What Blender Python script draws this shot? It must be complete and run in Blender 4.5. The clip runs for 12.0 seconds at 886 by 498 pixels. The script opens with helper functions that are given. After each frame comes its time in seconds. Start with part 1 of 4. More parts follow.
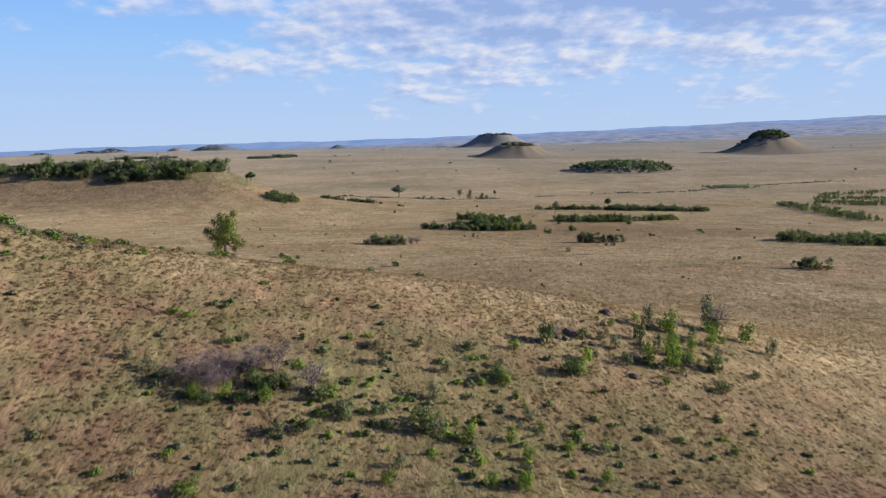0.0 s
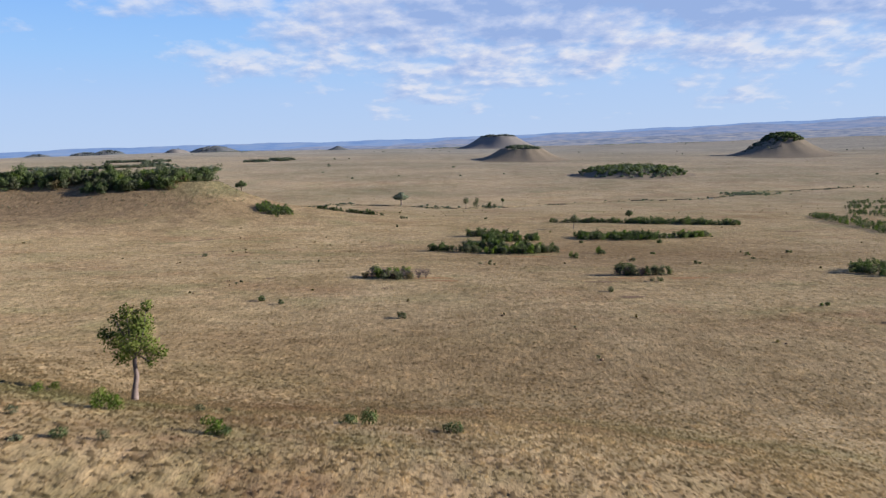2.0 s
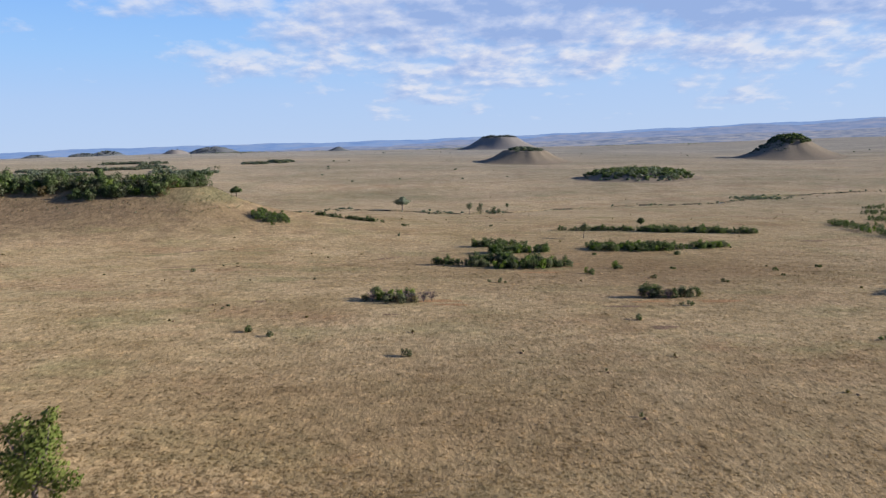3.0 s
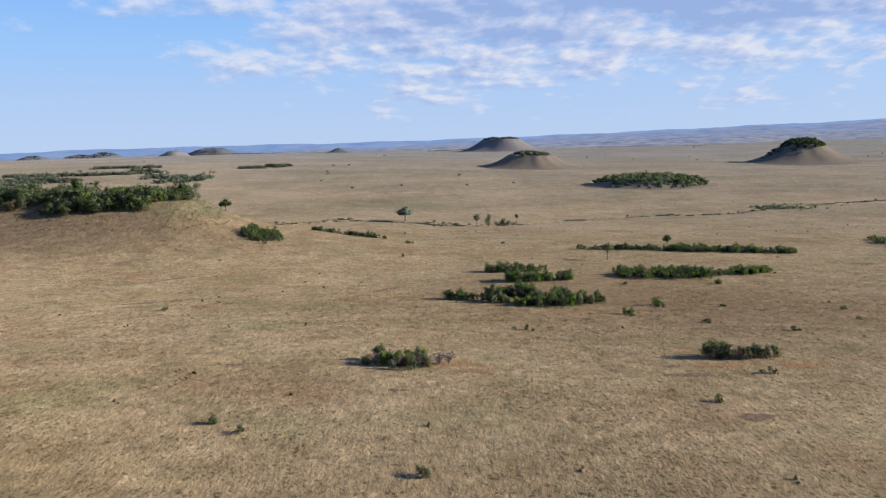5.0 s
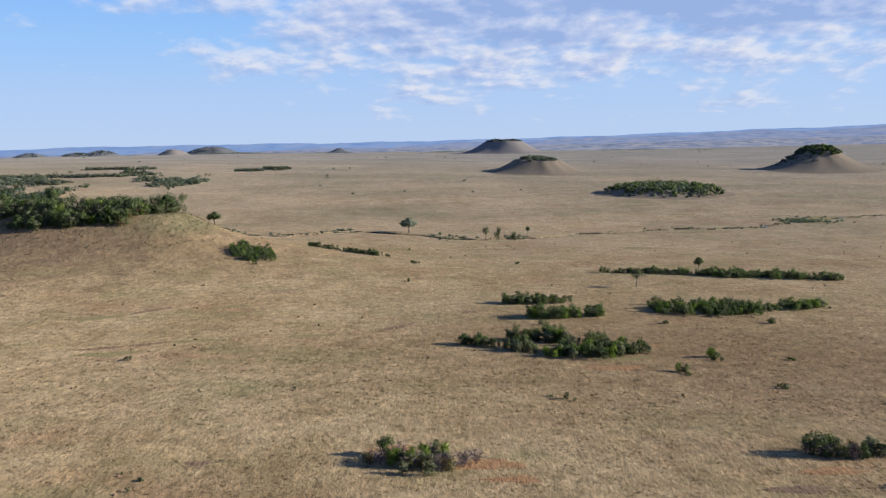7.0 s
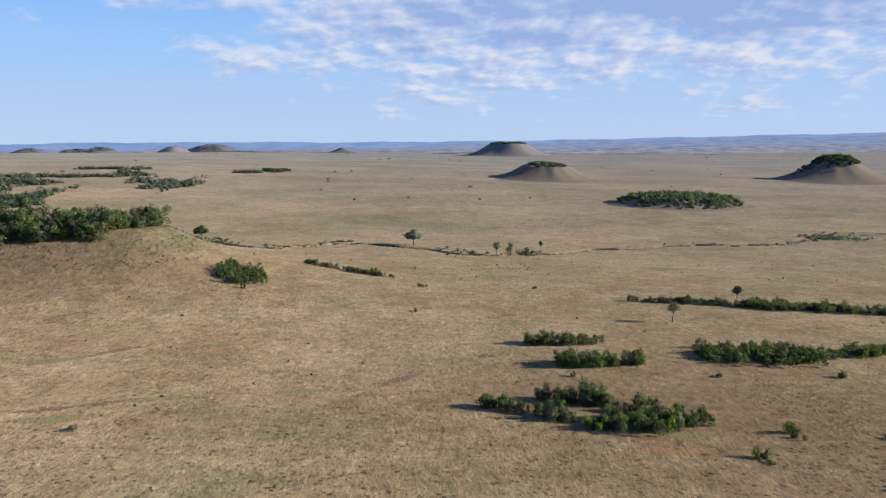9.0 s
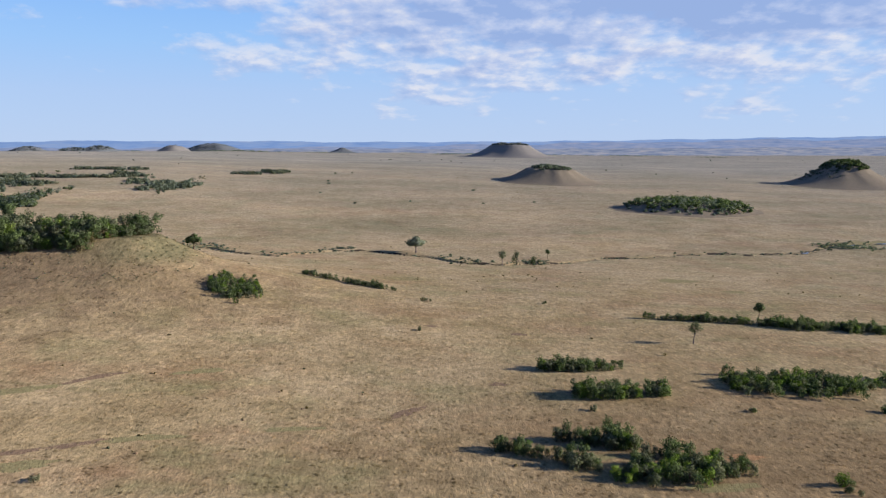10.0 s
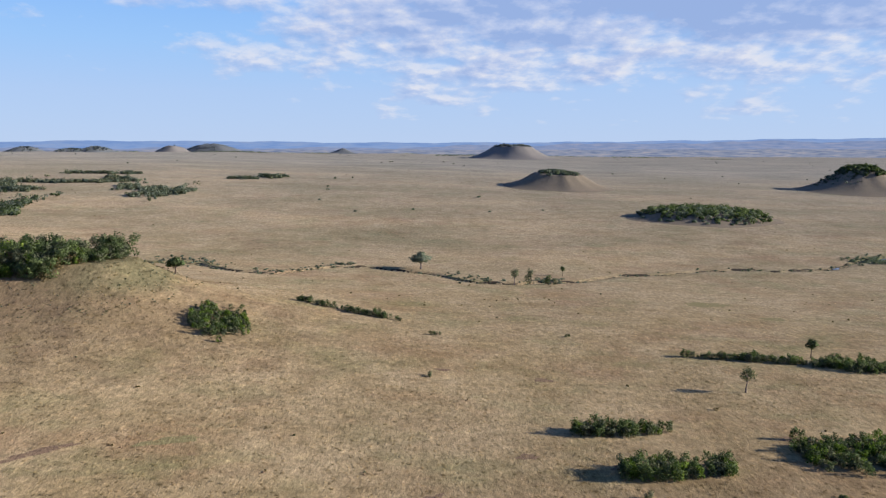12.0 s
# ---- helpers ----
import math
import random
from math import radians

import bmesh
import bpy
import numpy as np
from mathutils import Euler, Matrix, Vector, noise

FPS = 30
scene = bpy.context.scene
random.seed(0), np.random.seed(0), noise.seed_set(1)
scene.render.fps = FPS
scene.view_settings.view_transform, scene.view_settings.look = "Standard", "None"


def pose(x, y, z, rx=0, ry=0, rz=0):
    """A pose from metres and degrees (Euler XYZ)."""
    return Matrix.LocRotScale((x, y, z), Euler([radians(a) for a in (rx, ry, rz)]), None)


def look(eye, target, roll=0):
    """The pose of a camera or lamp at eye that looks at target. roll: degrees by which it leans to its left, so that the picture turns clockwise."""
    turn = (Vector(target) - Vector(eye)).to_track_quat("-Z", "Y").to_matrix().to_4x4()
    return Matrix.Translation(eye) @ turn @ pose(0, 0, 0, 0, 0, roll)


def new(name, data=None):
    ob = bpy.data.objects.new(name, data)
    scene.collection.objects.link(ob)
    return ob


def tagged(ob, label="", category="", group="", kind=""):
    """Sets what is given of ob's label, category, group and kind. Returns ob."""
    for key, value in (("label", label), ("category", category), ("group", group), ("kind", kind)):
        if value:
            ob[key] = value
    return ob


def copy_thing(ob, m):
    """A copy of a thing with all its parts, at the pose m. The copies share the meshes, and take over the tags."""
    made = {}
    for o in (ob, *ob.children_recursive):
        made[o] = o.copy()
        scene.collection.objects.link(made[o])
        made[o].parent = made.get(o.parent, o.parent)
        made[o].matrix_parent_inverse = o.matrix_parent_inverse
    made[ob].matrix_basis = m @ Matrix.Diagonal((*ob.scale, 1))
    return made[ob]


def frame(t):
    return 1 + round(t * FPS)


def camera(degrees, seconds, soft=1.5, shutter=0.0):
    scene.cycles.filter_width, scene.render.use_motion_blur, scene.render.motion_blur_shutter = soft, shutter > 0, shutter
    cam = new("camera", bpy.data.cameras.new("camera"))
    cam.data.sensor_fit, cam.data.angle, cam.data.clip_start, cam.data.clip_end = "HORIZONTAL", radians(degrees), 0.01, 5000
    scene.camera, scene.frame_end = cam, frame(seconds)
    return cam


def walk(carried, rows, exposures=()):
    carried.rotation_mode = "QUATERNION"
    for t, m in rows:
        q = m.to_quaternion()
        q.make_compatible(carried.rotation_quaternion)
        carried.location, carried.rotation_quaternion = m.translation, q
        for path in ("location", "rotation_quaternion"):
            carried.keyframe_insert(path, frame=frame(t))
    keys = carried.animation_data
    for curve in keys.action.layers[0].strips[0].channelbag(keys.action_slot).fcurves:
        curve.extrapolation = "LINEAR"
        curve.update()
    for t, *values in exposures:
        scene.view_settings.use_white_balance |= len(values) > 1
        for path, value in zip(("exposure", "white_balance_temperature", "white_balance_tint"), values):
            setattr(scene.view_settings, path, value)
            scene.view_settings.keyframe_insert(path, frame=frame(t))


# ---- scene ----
cam = camera(61.4, 12.0, soft=1.3, shutter=0.3)
METRES, EYE, TILT, LEAN, TURN = 220.0, 30.0, -7.5, 1.7, 0.0
ROWS = [
    (0.0, 0.0, 0.0, 0.0, -0.0, -0.33, 0.43),
    (0.5, -0.0039, 0.0439, 0.0098, 0.02, -0.32, 0.43),
    (1.0, -0.0078, 0.0872, 0.0202, 0.03, -0.31, 0.45),
    (1.5, -0.0119, 0.1301, 0.0307, 0.03, -0.31, 0.46),
    (2.0, -0.016, 0.1727, 0.0413, 0.03, -0.31, 0.41),
    (2.5, -0.0199, 0.2142, 0.052, 0.03, -0.3, 0.39),
    (3.0, -0.024, 0.2558, 0.0629, 0.05, -0.29, 0.38),
    (5.0, -0.0413, 0.4165, 0.1074, 0.07, -0.26, 0.3),
    (5.5, -0.0457, 0.456, 0.1185, 0.08, -0.25, 0.22),
    (6.0, -0.0506, 0.4956, 0.1297, 0.07, -0.25, 0.06),
    (6.5, -0.0555, 0.5351, 0.1405, 0.08, -0.25, -0.1),
    (7.0, -0.0608, 0.5743, 0.1512, 0.07, -0.25, -0.28),
    (9.0, -0.0803, 0.7303, 0.1934, 0.13, -0.23, -1.18),
    (9.5, -0.0852, 0.7689, 0.2044, 0.14, -0.23, -1.41),
    (10.0, -0.0904, 0.8071, 0.2156, 0.14, -0.23, -1.58),
    (10.5, -0.0955, 0.8453, 0.2268, 0.15, -0.23, -1.7),
    (11.0, -0.1006, 0.8833, 0.2379, 0.16, -0.24, -1.72),
    (11.5, -0.1058, 0.9218, 0.2485, 0.16, -0.23, -1.74),
    (12.0, -0.1102, 0.9593, 0.2592, 0.16, -0.24, -1.72),
]
walk(cam, [(t, pose(0, 0, EYE, TILT, LEAN, TURN) @ pose(METRES * x, METRES * y, METRES * z, 90 + pitch, roll, yaw)) for t, x, y, z, yaw, pitch, roll in ROWS])

# ---- light: low morning sun from the right, blue sky with broken cloud ----
SUN_HEIGHT, SUN_SIDE = 17.5, 90.0
sun_way = Vector((math.sin(radians(SUN_SIDE)) * math.cos(radians(SUN_HEIGHT)), math.cos(radians(SUN_SIDE)) * math.cos(radians(SUN_HEIGHT)), math.sin(radians(SUN_HEIGHT))))
lamp = bpy.data.lights.new("sun", "SUN")
lamp.energy, lamp.angle, lamp.color = 5.0, radians(0.55), (1.0, 0.89, 0.75)
new("sun", lamp).matrix_world = look(sun_way * 500, (0, 0, 0))
scene.view_settings.exposure = 1.15


def link(tree, a, b):
    tree.links.new(a, b)


def node(tree, kind, **values):
    n = tree.nodes.new(kind)
    for key, value in values.items():
        n.inputs[key.replace("_", " ")].default_value = value
    return n


def ramp(tree, source, stops):
    """A colour ramp over stops of (place, colour)."""
    n = tree.nodes.new("ShaderNodeValToRGB")
    while len(n.color_ramp.elements) < len(stops):
        n.color_ramp.elements.new(0.5)
    for e, (at, c) in zip(n.color_ramp.elements, stops):
        e.position, e.color = at, (*c, 1) if len(c) == 3 else c
    link(tree, source, n.inputs[0])
    return n.outputs[0]


def grey(v):
    return (v, v, v)


def maths(tree, op, a, b=None, c=None, clamp=False):
    n = tree.nodes.new("ShaderNodeMath")
    n.operation, n.use_clamp = op, clamp
    for i, v in enumerate((a, b, c)):
        if v is None:
            continue
        if isinstance(v, (int, float)):
            n.inputs[i].default_value = v
        else:
            link(tree, v, n.inputs[i])
    return n.outputs[0]


def mix(tree, fac, a, b, blend="MIX"):
    n = tree.nodes.new("ShaderNodeMix")
    n.data_type, n.blend_type = "RGBA", blend
    for i, v in ((0, fac), (6, a), (7, b)):
        if isinstance(v, (int, float)):
            n.inputs[i].default_value = v
        elif isinstance(v, tuple):
            n.inputs[i].default_value = (*v, 1)
        else:
            link(tree, v, n.inputs[i])
    return n.outputs[2]


def noise_at(tree, vector, scale, detail=4.0, rough=0.55, stretch=(1, 1, 1), shift=(0, 0, 0)):
    m = node(tree, "ShaderNodeMapping", Scale=stretch, Location=shift)
    link(tree, vector, m.inputs[0])
    n = node(tree, "ShaderNodeTexNoise", Scale=scale, Detail=detail, Roughness=rough)
    link(tree, m.outputs[0], n.inputs["Vector"])
    return n.outputs["Fac"]


world = bpy.data.worlds.new("world")
scene.world = world
world.use_nodes = True
w = world.node_tree
w.nodes.clear()
sky = w.nodes.new("ShaderNodeTexSky")
sky.sky_type, sky.sun_disc = "NISHITA", False
sky.sun_elevation, sky.sun_rotation = radians(SUN_HEIGHT), radians(SUN_SIDE)
sky.altitude, sky.air_density, sky.dust_density, sky.ozone_density = 1500.0, 1.0, 0.6, 1.5
way = w.nodes.new("ShaderNodeTexCoord").outputs["Generated"]
part_xyz = w.nodes.new("ShaderNodeSeparateXYZ")
link(w, way, part_xyz.inputs[0])
east, north, up = part_xyz.outputs
# cloud deck: small cumulus on a level sheet, whiter on top, with one grey bank high on the right
level = maths(w, "ADD", maths(w, "MAXIMUM", up, 0.0), 0.25)
deck = w.nodes.new("ShaderNodeCombineXYZ")
link(w, maths(w, "DIVIDE", east, level), deck.inputs[0])
link(w, maths(w, "DIVIDE", north, level), deck.inputs[1])


def puff(shift):
    fine = noise_at(w, deck.outputs[0], 4.4, 6.0, 0.57, (1, 0.85, 1), (2.7 + shift, 8.3 - 1.2 * shift, 0))
    wide = noise_at(w, deck.outputs[0], 1.8, 3.0, 0.5, (1, 1.2, 1), (5.1 + shift, 3.7 - 1.2 * shift, 0))
    return maths(w, "ADD", maths(w, "MULTIPLY", fine, 0.72), maths(w, "MULTIPLY", wide, 0.34))


def hump(x, z, wide, high):
    """1 at one place of the sky, falling off around it."""
    a = maths(w, "POWER", maths(w, "ABSOLUTE", maths(w, "DIVIDE", maths(w, "SUBTRACT", east, x), wide)), 2.0)
    b = maths(w, "POWER", maths(w, "ABSOLUTE", maths(w, "DIVIDE", maths(w, "SUBTRACT", up, z), high)), 2.0)
    return maths(w, "POWER", 2.718, maths(w, "MULTIPLY", maths(w, "ADD", a, b), -1.0))


here, over = puff(0.0), puff(0.03)
side = maths(w, "MULTIPLY_ADD", east, 0.70, 0.115)
side = maths(w, "MINIMUM", maths(w, "MAXIMUM", side, -0.20), 0.075)
lift = maths(w, "MULTIPLY", maths(w, "SUBTRACT", up, 0.105), 2.9)
lift = maths(w, "MINIMUM", maths(w, "MAXIMUM", lift, -0.35), 0.06)
high = maths(w, "MULTIPLY", maths(w, "MAXIMUM", maths(w, "SUBTRACT", up, 0.27), 0.0), -1.2)
bank = hump(0.34, 0.178, 0.30, 0.030)
field = maths(w, "ADD", maths(w, "ADD", here, maths(w, "ADD", maths(w, "ADD", side, lift), high)), maths(w, "MULTIPLY", bank, 0.10))
cover = ramp(w, field, [(0.465, grey(0)), (0.55, grey(0.5)), (0.67, grey(0.92))])
veil = maths(w, "MULTIPLY", ramp(w, maths(w, "ADD", maths(w, "ADD", side, lift), maths(w, "MULTIPLY", high, 3.0)), [(0.0, grey(0)), (0.09, grey(1))]), 0.34)
cover = maths(w, "MAXIMUM", cover, maths(w, "MAXIMUM", veil, maths(w, "MULTIPLY", bank, 0.9)))
sunlit = maths(w, "MULTIPLY_ADD", maths(w, "SUBTRACT", here, over), 3.0, 0.56)
sunlit = maths(w, "SUBTRACT", sunlit, maths(w, "MULTIPLY", bank, 0.16))
sunlit = maths(w, "SUBTRACT", sunlit, maths(w, "MULTIPLY", maths(w, "MAXIMUM", maths(w, "SUBTRACT", field, 0.62), 0.0), 1.6))
thick = ramp(w, sunlit, [(0.28, (2.85, 3.95, 6.7)), (0.50, (4.4, 5.2, 7.4)), (0.74, (7.0, 7.1, 7.85))])
clear = ramp(w, up, [(0.0, (0.52, 0.65, 0.885)), (0.07, (0.46, 0.625, 0.91)), (0.13, (0.36, 0.60, 0.96)), (0.22, (0.235, 0.50, 0.98)), (0.36, (0.10, 0.25, 0.60)), (0.7, (0.045, 0.12, 0.34))])
air = mix(w, ramp(w, up, [(0.0, grey(0.94)), (0.3, grey(0.9)), (1.0, grey(0.6))]), mix(w, 1.0, sky.outputs[0], (0.9, 1.15, 1.4), "MULTIPLY"), mix(w, 1.0, clear, (8.55, 8.65, 8.95), "MULTIPLY"))
bg = node(w, "ShaderNodeBackground", Strength=0.05)
link(w, mix(w, cover, air, thick), bg.inputs[0])
link(w, bg.outputs[0], w.nodes.new("ShaderNodeOutputWorld").inputs[0])

# ---- materials ----
def material(name, rough=0.9, spec=0.15):
    m = bpy.data.materials.new(name)
    m.use_nodes = True
    t = m.node_tree
    b = t.nodes["Principled BSDF"]
    b.inputs["Roughness"].default_value = rough
    b.inputs["Specular IOR Level"].default_value = spec
    b.inputs["Diffuse Roughness"].default_value = 0.2 if rough > 0.92 else 0.0
    return m, t, b


def bump(t, b, height, strength, distance):
    n = node(t, "ShaderNodeBump", Strength=strength, Distance=distance)
    link(t, height, n.inputs["Height"])
    link(t, n.outputs[0], b.inputs["Normal"])


def spot(t, at, x, y, rx, ry, soft=0.5):
    """1 inside an oval on the ground, fading out with a ragged edge."""
    n = node(t, "ShaderNodeMapping", Location=(-x / rx, -y / ry, 0), Scale=(1 / rx, 1 / ry, 0))
    link(t, at, n.inputs[0])
    length = t.nodes.new("ShaderNodeVectorMath")
    length.operation = "LENGTH"
    link(t, n.outputs[0], length.inputs[0])
    ragged = maths(t, "ADD", length.outputs["Value"], maths(t, "MULTIPLY_ADD", noise_at(t, at, 0.09, 4.0, 0.65, (1, 1, 0)), 1.2, -0.6))
    return maths(t, "DIVIDE", maths(t, "SUBTRACT", 1.0, ragged), soft, None, True)


def grass_colour(t, tone=1.0):
    """Dry grass: straw, with browner, redder and greener patches of metres and tens of metres."""
    at = t.nodes.new("ShaderNodeNewGeometry").outputs["Position"]
    mid = noise_at(t, at, 0.045, 6.0, 0.62, (1, 0.8, 0), (31, 7, 0))
    lumps = maths(t, "ADD", maths(t, "MULTIPLY", noise_at(t, at, 1.25, 4.0, 0.72, (1, 0.5, 0), (3, 5, 0)), 0.7), maths(t, "MULTIPLY", noise_at(t, at, 0.33, 4.0, 0.6, (1, 0.8, 0), (13, 2, 0)), 0.3))
    straw = ramp(t, mid, [(0.32, (0.335, 0.248, 0.138)), (0.5, (0.405, 0.305, 0.177)), (0.66, (0.475, 0.362, 0.220))])
    red = mix(t, ramp(t, noise_at(t, at, 0.019, 6.0, 0.66, (1, 1.3, 0), (90, 12, 0)), [(0.50, grey(0)), (0.68, grey(0.75))]), straw, (0.315, 0.195, 0.115))
    green = mix(t, ramp(t, noise_at(t, at, 0.026, 6.0, 0.66, (1, 1.5, 0), (9, 55, 0)), [(0.51, grey(0)), (0.70, grey(0.75))]), red, (0.240, 0.230, 0.112))
    pale = mix(t, ramp(t, noise_at(t, at, 0.008, 5.0, 0.6, (1, 1.2, 0)), [(0.45, grey(0)), (0.65, grey(0.5))]), green, (0.50, 0.385, 0.245))
    # distance haze painted into the grass colour: paler, greyer beyond the stream
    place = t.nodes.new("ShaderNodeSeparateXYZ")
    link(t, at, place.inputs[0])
    haze_amount = maths(t, "DIVIDE", maths(t, "SUBTRACT", maths(t, "ADD", place.outputs[1], maths(t, "MULTIPLY", mid, 500.0)), 700.0), 1300.0, None, True)
    pale = mix(t, maths(t, "MULTIPLY", haze_amount, 0.85), pale, (0.348, 0.336, 0.316))
    wide = ramp(t, noise_at(t, at, 0.0045, 6.0, 0.62, (1, 2.4, 0), (7, 19, 0)), [(0.34, (0.74, 0.78, 0.75)), (0.5, (0.97, 0.97, 0.97)), (0.66, (1.20, 1.15, 1.10))])
    valley = maths(t, "DIVIDE", maths(t, "SUBTRACT", place.outputs[1], 520.0), 250.0, None, True)
    pale = mix(t, maths(t, "MULTIPLY", valley, 0.9), pale, mix(t, 1.0, pale, wide, "MULTIPLY"))
    pale = mix(t, maths(t, "MULTIPLY", spot(t, at, 62, 318, 125, 82, 0.8), 0.85), pale, (0.262, 0.180, 0.100))
    pale = mix(t, maths(t, "MULTIPLY", spot(t, at, -10, 152, 100, 48, 0.8), 0.8), pale, (0.278, 0.196, 0.108))
    # darker, greener growth on the near hill
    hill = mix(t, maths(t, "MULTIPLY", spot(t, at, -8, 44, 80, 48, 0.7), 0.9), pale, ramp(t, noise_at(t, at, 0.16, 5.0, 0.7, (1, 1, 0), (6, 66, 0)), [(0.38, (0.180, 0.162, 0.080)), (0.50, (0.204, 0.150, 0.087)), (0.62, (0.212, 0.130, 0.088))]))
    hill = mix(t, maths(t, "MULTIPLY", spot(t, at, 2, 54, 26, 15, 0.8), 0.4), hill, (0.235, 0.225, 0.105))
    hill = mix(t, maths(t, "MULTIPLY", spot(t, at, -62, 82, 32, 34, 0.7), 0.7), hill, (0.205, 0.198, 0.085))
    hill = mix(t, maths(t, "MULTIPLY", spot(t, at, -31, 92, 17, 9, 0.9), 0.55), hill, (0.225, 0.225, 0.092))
    # browner and olive spur grass, darkened further to hold down its sunlit slopes
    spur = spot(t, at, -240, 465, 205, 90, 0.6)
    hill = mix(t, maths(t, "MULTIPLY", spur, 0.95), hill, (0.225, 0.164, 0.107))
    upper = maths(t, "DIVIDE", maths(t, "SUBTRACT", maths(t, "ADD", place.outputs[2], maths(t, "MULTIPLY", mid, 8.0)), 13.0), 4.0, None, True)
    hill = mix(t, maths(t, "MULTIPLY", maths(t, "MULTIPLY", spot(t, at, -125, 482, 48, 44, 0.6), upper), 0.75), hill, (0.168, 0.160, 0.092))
    hill = mix(t, 1.0, hill, ramp(t, noise_at(t, at, 0.13, 4.0, 0.65, (1, 1, 0), (51, 3, 0)), [(0.3, (0.80, 0.78, 0.74)), (0.5, (1.0, 1.0, 1.0)), (0.7, (1.15, 1.14, 1.10))]), "MULTIPLY")
    shade = ramp(t, lumps, [(0.30, grey(0.58 * tone)), (0.43, grey(0.89 * tone)), (0.54, grey(1.10 * tone)), (0.67, grey(1.56 * tone))])
    clumps = noise_at(t, at, 0.62, 3.0, 0.6, (1, 0.45, 0), (23, 61, 0))
    hill = mix(t, 1.0, hill, ramp(t, clumps, [(0.30, (0.66, 0.68, 0.66)), (0.45, (0.94, 0.95, 0.94)), (0.58, (1.05, 1.05, 1.04)), (0.70, (1.36, 1.33, 1.28))]), "MULTIPLY")
    hill = mix(t, 1.0, hill, (0.640, 0.653, 0.672), "MULTIPLY")
    return at, mix(t, 1.0, hill, shade, "MULTIPLY"), lumps


def make_ground_material(name, haze_tint=None):
    m, t, b = material(name, 0.95, 0.05)
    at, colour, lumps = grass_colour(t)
    # blue-grey distance haze of the hills, painted into the slope colour
    if haze_tint:
        colour = mix(t, 0.82, colour, haze_tint)
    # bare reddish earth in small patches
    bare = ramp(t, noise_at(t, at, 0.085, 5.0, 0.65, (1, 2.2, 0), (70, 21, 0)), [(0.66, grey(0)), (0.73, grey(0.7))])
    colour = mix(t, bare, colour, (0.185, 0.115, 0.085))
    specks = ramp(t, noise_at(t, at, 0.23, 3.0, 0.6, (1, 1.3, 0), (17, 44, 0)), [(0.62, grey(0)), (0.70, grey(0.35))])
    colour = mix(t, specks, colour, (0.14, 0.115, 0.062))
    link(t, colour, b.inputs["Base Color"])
    fine = noise_at(t, at, 2.2, 3.0, 0.6, (1, 1, 0.2), (8, 2, 0))
    bump(t, b, maths(t, "ADD", maths(t, "MULTIPLY", lumps, 1.0), maths(t, "MULTIPLY", fine, 0.5)), 0.7, 0.3)
    return m


def make_tuft_material():
    m, t, b = material("dry_grass_blades", 0.9, 0.1)
    at, colour, lumps = grass_colour(t, 1.06)
    rnd = t.nodes.new("ShaderNodeNewGeometry").outputs["Random Per Island"]
    colour = mix(t, 1.0, colour, ramp(t, rnd, [(0.0, (0.72, 0.73, 0.67)), (0.5, (1.04, 1.02, 0.97)), (1.0, (1.46, 1.41, 1.28))]), "MULTIPLY")
    link(t, colour, b.inputs["Base Color"])
    thin = t.nodes.new("ShaderNodeBsdfTranslucent")
    link(t, colour, thin.inputs[0])
    both = node(t, "ShaderNodeMixShader", Fac=0.5)
    link(t, b.outputs[0], both.inputs[1])
    link(t, thin.outputs[0], both.inputs[2])
    link(t, both.outputs[0], t.nodes["Material Output"].inputs[0])
    return m


def make_leaf_material(name, dark, mid, light, through_light=0.25):
    m, t, b = material(name, 0.8, 0.1)
    rnd = t.nodes.new("ShaderNodeNewGeometry").outputs["Random Per Island"]
    each = t.nodes.new("ShaderNodeObjectInfo").outputs["Random"]
    at = t.nodes.new("ShaderNodeNewGeometry").outputs["Position"]
    patch = noise_at(t, at, 0.5, 3.0)
    v = maths(t, "ADD", maths(t, "MULTIPLY", rnd, 0.16), maths(t, "ADD", maths(t, "MULTIPLY", each, 0.34), maths(t, "MULTIPLY_ADD", patch, 1.5, -0.48)))
    colour = ramp(t, v, [(0.15, dark), (0.5, mid), (0.95, light)])
    link(t, colour, b.inputs["Base Color"])
    thin = t.nodes.new("ShaderNodeBsdfTranslucent")
    link(t, mix(t, 1.0, colour, (1.3, 1.5, 0.7), "MULTIPLY"), thin.inputs[0])
    both = node(t, "ShaderNodeMixShader", Fac=through_light)
    link(t, b.outputs[0], both.inputs[1])
    link(t, thin.outputs[0], both.inputs[2])
    link(t, both.outputs[0], t.nodes["Material Output"].inputs[0])
    return m


def make_bark_material(name, a, c):
    m, t, b = material(name, 0.9, 0.1)
    at = t.nodes.new("ShaderNodeTexCoord").outputs["Object"]
    n = noise_at(t, at, 6.0, 5.0, 0.65, (1, 1, 0.25))
    link(t, ramp(t, n, [(0.3, a), (0.7, c)]), b.inputs["Base Color"])
    bump(t, b, n, 0.6, 0.03)
    return m


def make_patch_material(name, a, c):
    """Soil or other growth showing between the dry grass."""
    m, t, b = material(name, 0.95, 0.05)
    at, colour, lumps = grass_colour(t)
    own = ramp(t, noise_at(t, at, 1.1, 4.0, 0.65, (1, 1, 0)), [(0.35, a), (0.65, c)])
    open_soil = ramp(t, noise_at(t, at, 0.30, 5.0, 0.7, (1, 1.6, 0), (5, 14, 0)), [(0.28, grey(0)), (0.45, grey(0.92))])
    link(t, mix(t, open_soil, colour, own), b.inputs["Base Color"])
    bump(t, b, lumps, 0.8, 0.4)
    return m


